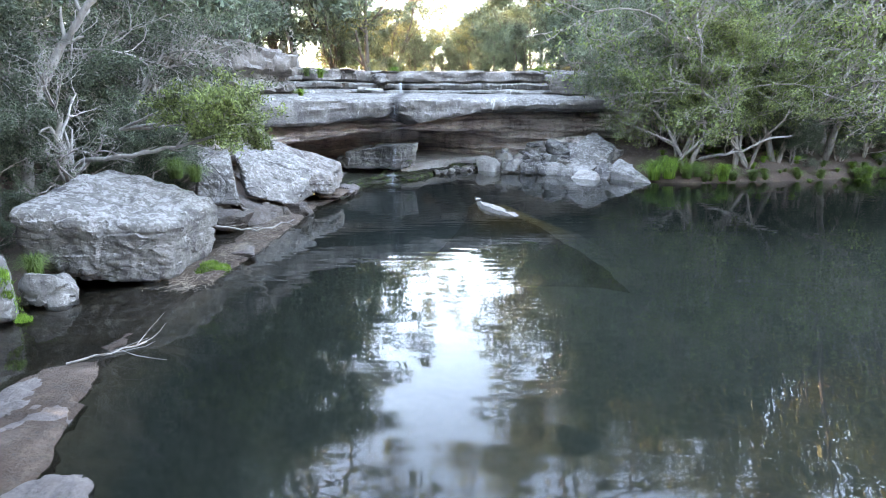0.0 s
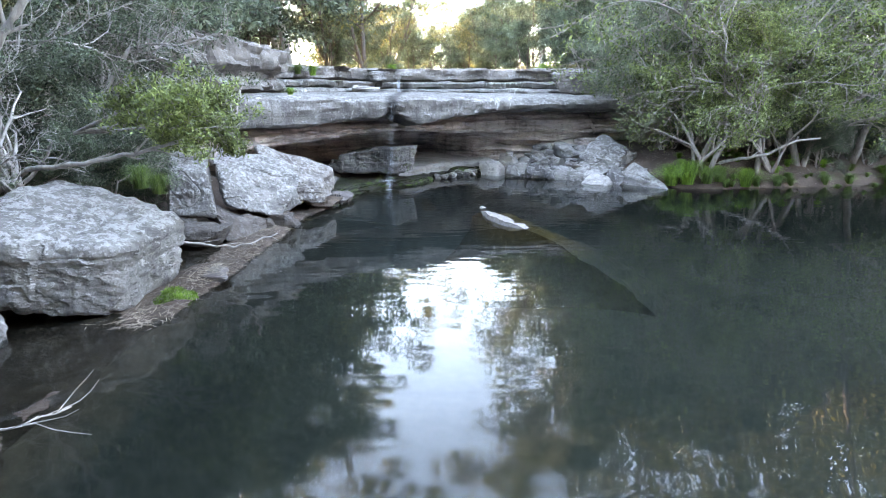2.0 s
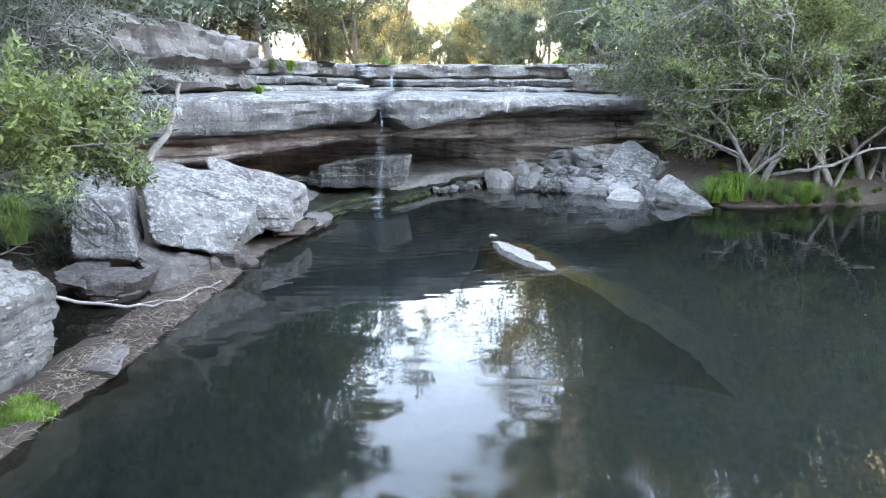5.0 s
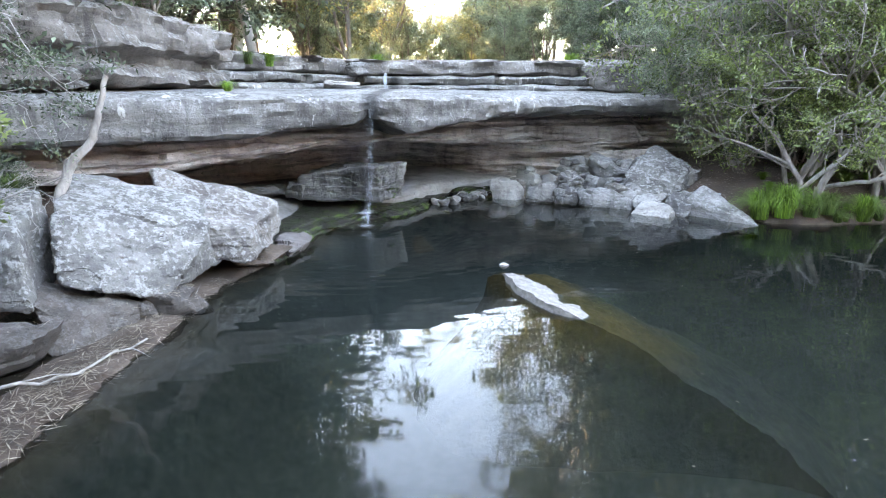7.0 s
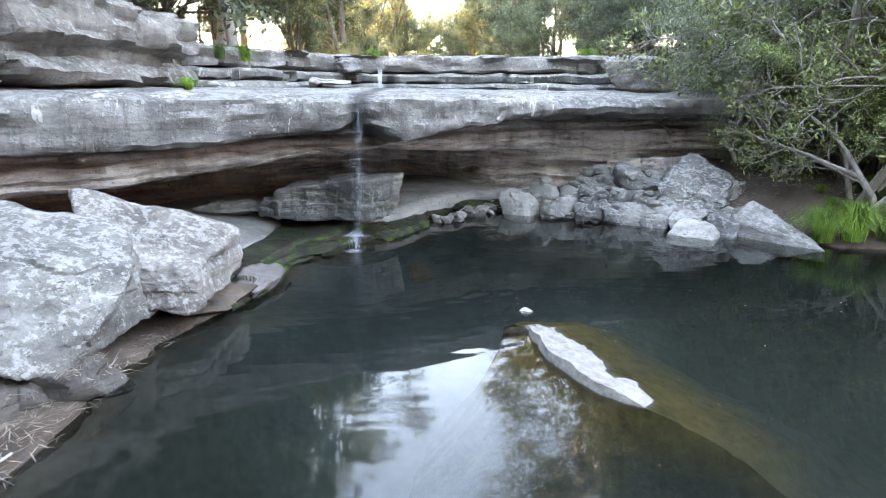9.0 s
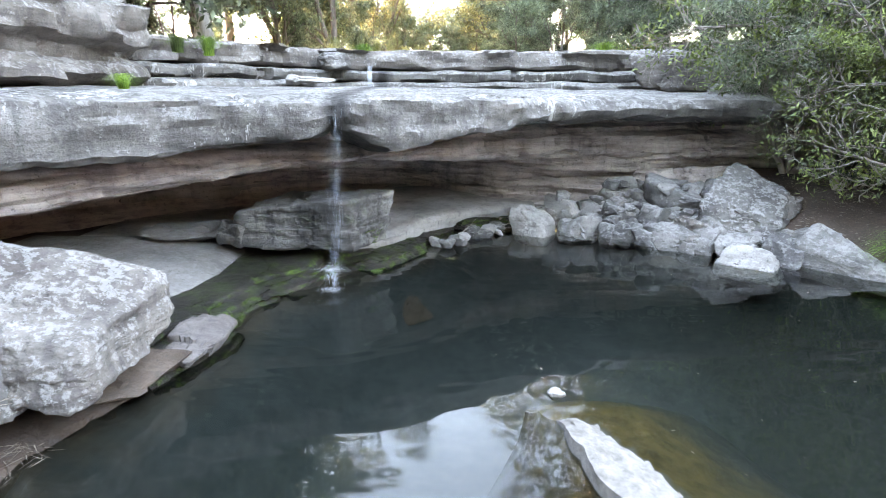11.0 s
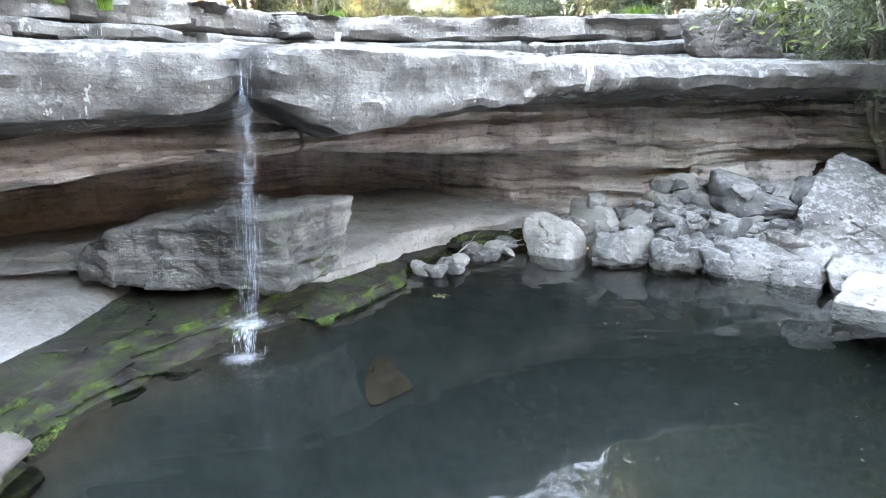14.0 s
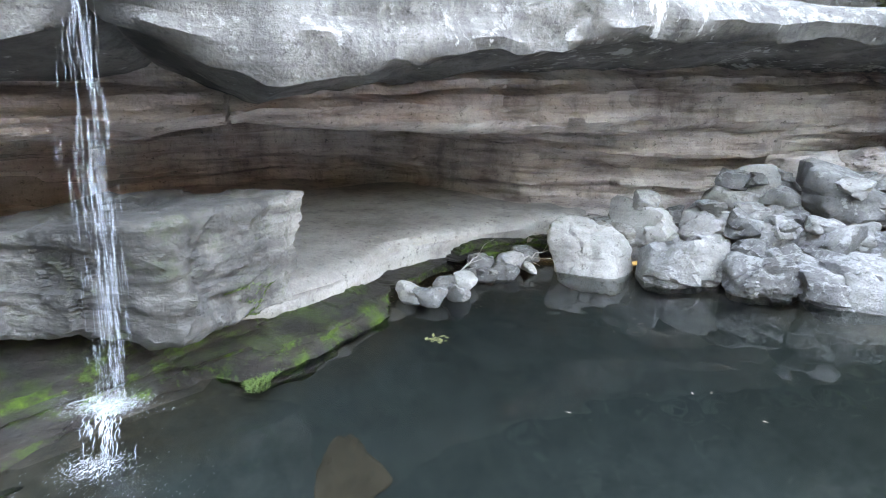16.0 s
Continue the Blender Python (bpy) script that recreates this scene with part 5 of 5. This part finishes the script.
put(tf_b, 11.5, 25.85, ground_height(11.5, 25.85), 130, 0.95)
place(tf_b, -7.15, 15.4, 1.6, 0, 0.8)
put(tf_b, -5.9, 13.7, 1.75, 60, 0.75)
put(tf_b, -7.7, 10.4, 0.45, 20, 0.75)
put(tf_a, -7.75, 9.3, 0.0, 20, 0.45)
put(tf_a, -8.0, 9.0, 0.05, 20, 0.4)
put(tf_b, -7.6, 19.0, 2.0, 20, 0.6)
put(tf_b, -6.9, 30.4, 4.75, 0, 0.8)
put(tf_a, -6.3, 30.9, 4.7, 0, 0.55)
put(tf_a, -6.3, 26.4, 3.72, 0, 0.4)
place(tf_d, -2.6, 38.2, 5.1, 0, 1.0)
tf_y = tagged(tuft("grass_tuft", "yellow flowering grass clump catching the light above the cliff", 204, 420, 0.9, 0.6, 0.03, LEAF_YELLOW), group=TUFTS)
place(tf_y, -3.3, 38.6, 5.15, 0, 1.3)
put(tf_y, -4.4, 39.4, 5.1, 50, 0.9)
for k in range(26):
    if 4 < k < 15 and k % 3:
        continue
    put(tf_a if k % 3 == 2 else tf_b, 11.8 + 0.5 * k + rnd.uniform(-0.3, 0.3), 25.72 + 0.085 * k, 0.06, 40 * k, rnd.uniform(0.45, 0.9))
for k in range(54):
    x = 9.9 + 12 * rnd.random()
    y = 26.0 + 0.06 * (x - 10) + 2.2 * rnd.random() ** 1.5
    put((tf_b, tf_b, tf_a)[k % 3], x, y, ground_height(x, y) - 0.03, 71 * k, rnd.uniform(0.3, 0.6))
for k in range(46):
    x = rnd.uniform(-9, 9)
    y = 37.2 + rnd.uniform(0, 1) ** 2 * 16
    put((tf_d, tf_b, tf_d, tf_a)[k % 4], x, y, ground_height(x, y) - 0.05 + (0.25 if y < 39 else 0.0), 33 * k, rnd.uniform(0.4, 0.9))

# ---------------------------------------------------------------- falling water
fall = new("waterfall")
tagged(fall, "thin white ribbon of water falling from the ledge onto wet rock", "waterfall")
rnd = random.Random(77)
lines = []
for k in range(9):
    col = 0.0 if k < 6 else -0.11
    for _ in range(28):
        x0 = -2.06 + col + rnd.gauss(0, 0.045)
        drift, throw = rnd.gauss(-0.13, 0.05), rnd.uniform(0.03, 0.14)
        t = rnd.random() ** 0.8
        t2 = min(1.0, t + rnd.uniform(0.03, 0.11) * (1.3 if col == 0 else 0.7))
        pts, rad = [], []
        for i in range(6):
            u = t + (t2 - t) * i / 5
            pts.append((x0 + drift * u + rnd.gauss(0, 0.003), 25.78 - throw * u ** 0.5, 3.5 - 3.15 * u))
            rad.append(rnd.uniform(0.0008, 0.0022) * math.sin(math.pi * (i + 0.5) / 6))
        lines.append((pts, rad, 4))
low = lines
for k in range(70):
    x0, t = -2.26 + rnd.gauss(0, 0.07), rnd.random() * 0.8
    low.append(([(x0 + 0.02 * rnd.random(), 25.64 - 0.18 * u ** 0.6 + 0.02 * rnd.random(), 0.36 - 0.36 * u ** 1.5) for u in (t, t + 0.07, t + 0.14, t + 0.2)], [0.002, 0.004, 0.0035, 0.002], 4))
tube_mesh("falling_water", low, STREAM, fall)["kind"] = "stuff"


def drops(name, label, centre, spread, number, size, mat, seed):
    rng = np.random.default_rng(seed)
    u, f = ico(1)
    verts, faces = [], []
    for k in range(number):
        c = np.array(centre) + rng.normal(size=3) * np.array(spread)
        c[2] = max(centre[2], c[2]) if spread[2] else centre[2]
        r = size * rng.uniform(0.3, 1.2)
        b = len(verts)
        verts += [tuple(c + p * r * np.array([1.3, 1.3, 0.8])) for p in u]
        faces += [tuple(b + i for i in q) for q in f]
    return tagged(mesh_object(name, verts, faces, mat), label, "splash", kind="stuff")


drops("splash", "white spray where the fall strikes the rock", (-2.28, 25.68, 0.33), (0.15, 0.07, 0.05), 2200, 0.0024, FOAM, 1)
drops("splash", "white foam where the fall enters the pool", (-2.28, 25.42, 0.0), (0.11, 0.08, 0.02), 1500, 0.0023, FOAM, 2)
drops("splash", "fine scattered droplets over the pool surface", (-2.1, 25.1, 0.0), (0.4, 0.3, 0.02), 320, 0.0024, FOAM, 3)
trickle = tube_mesh("trickle", [([(-2.45 + 0.03 * k, 34.0, 4.6), (-2.45 + 0.03 * k, 33.8, 4.3), (-2.43 + 0.03 * k, 33.7, 3.95)], [0.012, 0.016, 0.012], 4) for k in range(5)], STREAM)
tagged(trickle, "small trickle running over the upper rock steps", "waterfall")

# ---------------------------------------------------------------- branches, litter, leaves
def stick(name, label, pts, radius, mat, seed, twigs=4):
    rnd = random.Random(seed)
    pts = [Vector(p) for p in pts]
    fine = []
    for a, b in zip(pts, pts[1:]):
        fine += [a.lerp(b, i / 4) + Vector((rnd.gauss(0, 1), rnd.gauss(0, 1), rnd.gauss(0, 1))) * 0.02 for i in range(4)]
    fine.append(pts[-1])
    lines = [(fine, [radius * (1 - 0.6 * i / len(fine)) for i in range(len(fine))], 8)]
    for _ in range(twigs):
        i = rnd.randrange(len(fine) // 3, len(fine) - 1)
        d = (fine[i + 1] - fine[i]).normalized() + Vector((rnd.gauss(0, 0.5), rnd.gauss(0, 0.5), rnd.gauss(0, 0.12)))
        p, r, _ = branch(rnd, fine[i], d.normalized(), rnd.uniform(0.3, 0.9), radius * 0.4, 4, 0.2, 0)
        lines.append((p, r, 5))
    return tagged(tube_mesh(name, lines, mat), label, "branch")


stick("leaning_trunk", "dead grey trunk with broken top leaning from the boulders", [(-6.95, 19.2, 1.7), (-6.8, 19.35, 2.35), (-6.35, 19.5, 2.9), (-6.2, 19.55, 3.4), (-6.0, 19.6, 4.0)], 0.10, BARK_GREY, 1, 0)
stick("fallen_branch", "thin pale fallen branch lying across the shelf", [(-6.9, 14.9, 0.75), (-6.2, 15.2, 0.35), (-5.5, 15.4, 0.2), (-4.9, 15.9, 0.14), (-4.5, 17.0, 0.14)], 0.035, BARK_PALE, 2, 6)
stick("fallen_branch", "small bare branch washed onto the low shelf", [(-5.3, 7.4, 0.08), (-4.9, 7.6, 0.13), (-4.5, 8.1, 0.1)], 0.02, BARK_PALE, 3, 5)
stick("fallen_branch", "short driftwood stick on the shelf", [(-5.6, 17.6, 0.12), (-4.9, 18.4, 0.14), (-4.6, 19.0, 0.1)], 0.02, BARK_PALE, 4, 3)
stick("fallen_branch", "twig caught among the stones at the water's edge", [(0.35, 29.5, 0.12), (0.55, 29.7, 0.26), (0.7, 29.95, 0.3)], 0.015, BARK_PALE, 5, 3)
stick("fallen_branch", "twig lying against the pale boulder", [(1.2, 30.0, 0.14), (1.5, 30.2, 0.22), (1.8, 30.4, 0.26)], 0.014, BARK_PALE, 6, 3)
stick("low_limb", "long bare limb reaching low over the bank", [(11.6, 26.8, 0.9), (12.4, 26.1, 1.2), (13.3, 25.7, 1.45), (14.2, 25.4, 2.0), (15.0, 25.2, 2.1)], 0.075, BARK_PALE, 7, 6)
stick("low_limb", "crooked bare limb slanting up from the bank", [(10.4, 26.4, 0.5), (10.9, 25.6, 1.5), (11.6, 25.2, 2.3), (11.9, 24.8, 3.2)], 0.07, BARK_PALE, 8, 6)


def scatter(name, label, number, where, length, width, mat, seed, lift=0.02, category="litter", flat=0.12):
    """Loose straw or leaves lying about; where(rng) gives x, y, z."""
    rng = np.random.default_rng(seed)
    P = np.array([where(rng) for _ in range(number)])
    a = rng.uniform(0, 2 * math.pi, number)
    d = np.stack([np.cos(a), np.sin(a), rng.normal(0, flat, number)], 1)
    s = np.stack([-np.sin(a), np.cos(a), rng.normal(0, flat, number)], 1)
    ln, wd = length * rng.uniform(0.4, 1.3, (number, 1)), width * rng.uniform(0.6, 1.3, (number, 1))
    P[:, 2] += lift * rng.random(number)
    q = np.stack([P - d * ln / 2, P + s * wd / 2, P + d * ln / 2, P - s * wd / 2], 1)
    ob = quads_object(name, q, mat)
    return tagged(ob, label, category, kind="stuff")


deps = bpy.context.evaluated_depsgraph_get()


def drop(x, y, top=6.0):
    """The height of what lies under a place, looking down from top."""
    hit, p, n, i, ob, m = scene.ray_cast(deps, Vector((x, y, top)), Vector((0, 0, -1)))
    while hit and ob.name.startswith("water"):
        hit, p, n, i, ob, m = scene.ray_cast(deps, p - Vector((0, 0, 0.001)), Vector((0, 0, -1)))
    return p.z if hit else 0.0


def on_shelf(rng):
    y = rng.uniform(10.6, 20.5)
    x = np.interp(y, [7, 9.5, 12, 14.5, 17, 19.6, 21], [-4.5, -4.6, -4.65, -4.45, -4.3, -4.3, -4.0]) - abs(rng.normal(0.55, 0.3))
    return x, y, max(0.015, drop(x, y, 0.6)) + 0.005


def on_floor(rng):
    x, y = rng.uniform(-0.9, 3.0), rng.uniform(28.6, 32.0)
    return x, y, drop(x, y, 1.6) + 0.01


def on_bank(rng):
    x, y = rng.uniform(8.4, 20), 25.8 + 6 * rng.random()
    return x, y, ground_height(x, y) + 0.01


def on_pool(rng):
    return rng.uniform(0.5, 9), rng.uniform(13, 27), 0.004


scatter("straw", "pale straw and twigs washed onto the shelf", 2300, on_shelf, 0.26, 0.011, LITTER, 1, 0.05)
scatter("fallen_leaves", "dry brown leaves on the rock floor", 160, on_floor, 0.09, 0.025, LITTER, 2, 0.02)
scatter("fallen_leaves", "brown leaf litter on the bank under the trees", 5000, on_bank, 0.12, 0.035, LITTER, 3, 0.04)
scatter("floating_leaves", "small pale leaves floating on the pool", 90, on_pool, 0.06, 0.02, LITTER, 4, 0.0, flat=0.0)
scatter("floating_leaves", "yellow leaf cluster floating near the ledge", 26, lambda r: (0.14 + r.normal(0, 0.07), 27.63 + r.normal(0, 0.05), 0.006), 0.09, 0.035, LEAF_YELLOW, 5, 0.02)


def moss_patch(name, label, cx, cy, rx, ry, number, seed, mat=GRASS_GREEN, height=0.09):
    rng = np.random.default_rng(seed)
    verts, faces = [], []
    for _ in range(number):
        a, r = rng.uniform(0, 2 * math.pi), math.sqrt(rng.random())
        r *= 0.75 + 0.25 * math.sin(3 * a + seed)
        x, y = cx + rx * r * math.cos(a), cy + ry * r * math.sin(a)
        z = max(0.0, drop(x, y, 0.9)) - 0.01
        b = rng.uniform(0, 2 * math.pi)
        h, w = height * rng.uniform(0.5, 1.2), 0.008
        i = len(verts)
        verts += [(x - w * math.cos(b), y - w * math.sin(b), z), (x + w * math.cos(b), y + w * math.sin(b), z), (x + rng.normal(0, 0.03), y + rng.normal(0, 0.03), z + h)]
        faces.append((i, i + 1, i + 2))
    return tagged(mesh_object(name, verts, faces, mat, smooth=False), label, "moss", kind="stuff")


moss_patch("moss", "bright green moss patch on the wet shelf", -5.1, 12.15, 0.4, 0.5, 3200, 1)
moss_patch("moss", "bright green moss at the foot of a boulder", -7.3, 9.2, 0.3, 0.25, 1500, 2)
moss_patch("moss", "bright green moss under the fallen block", -3.55, 25.95, 0.25, 0.12, 900, 3)
moss_patch("moss", "dark green moss strip on the damp ledge", -3.7, 24.0, 0.35, 0.75, 1500, 4, GRASS_DARK, 0.05)
moss_patch("moss", "green moss on the ledge beside the fall", -1.55, 26.75, 0.25, 0.3, 1300, 5, GRASS_DARK, 0.04)

stick("low_limb", "pale crooked limb lying low over the big boulder", [(-9.6, 14.2, 1.7), (-8.5, 13.7, 2.25), (-7.2, 13.4, 2.4), (-6.1, 13.3, 2.6), (-5.2, 13.2, 2.85)], 0.065, BARK_PALE, 9, 14)
stick("low_limb", "pale curved trunk rising behind the boulder", [(-10.2, 14.0, 1.3), (-9.9, 13.9, 2.6), (-9.6, 13.9, 3.6), (-8.9, 14.0, 4.7), (-8.3, 14.0, 5.4), (-7.8, 14.0, 6.0)], 0.14, BARK_PALE, 10, 8)

deps = bpy.context.evaluated_depsgraph_get()
rnd = random.Random(33)
for k in range(60):                                  # small broken stones filling the gaps of the pile
    t = rnd.random()
    x = 3.0 + 4.6 * t + rnd.gauss(0, 0.25)
    y = 30.3 - 0.9 * t + rnd.uniform(-0.75, 1.1)
    z = drop(x, y, 2.2)
    if z < 0.1 or z > 1.35 or (x > 6.2 and y < 30.0):
        continue
    r = rnd.uniform(0.09, 0.22)
    rock("stone", ("small grey broken stone lying in the pile", "small dark broken stone lying in the pile", "small angular stone lying in the pile")[k % 3], (x, y, z + 0.25 * r), (r * 1.2, r, r * 0.75), rnd.uniform(0, 180), (rnd.uniform(-15, 15), rnd.uniform(-15, 15)), 300 + k, 5, 20, 3, (ROCK_STONE, ROCK_DARK, ROCK_STONE)[k % 3], 0.03, 0.0, "stone", "rubble in the pile")
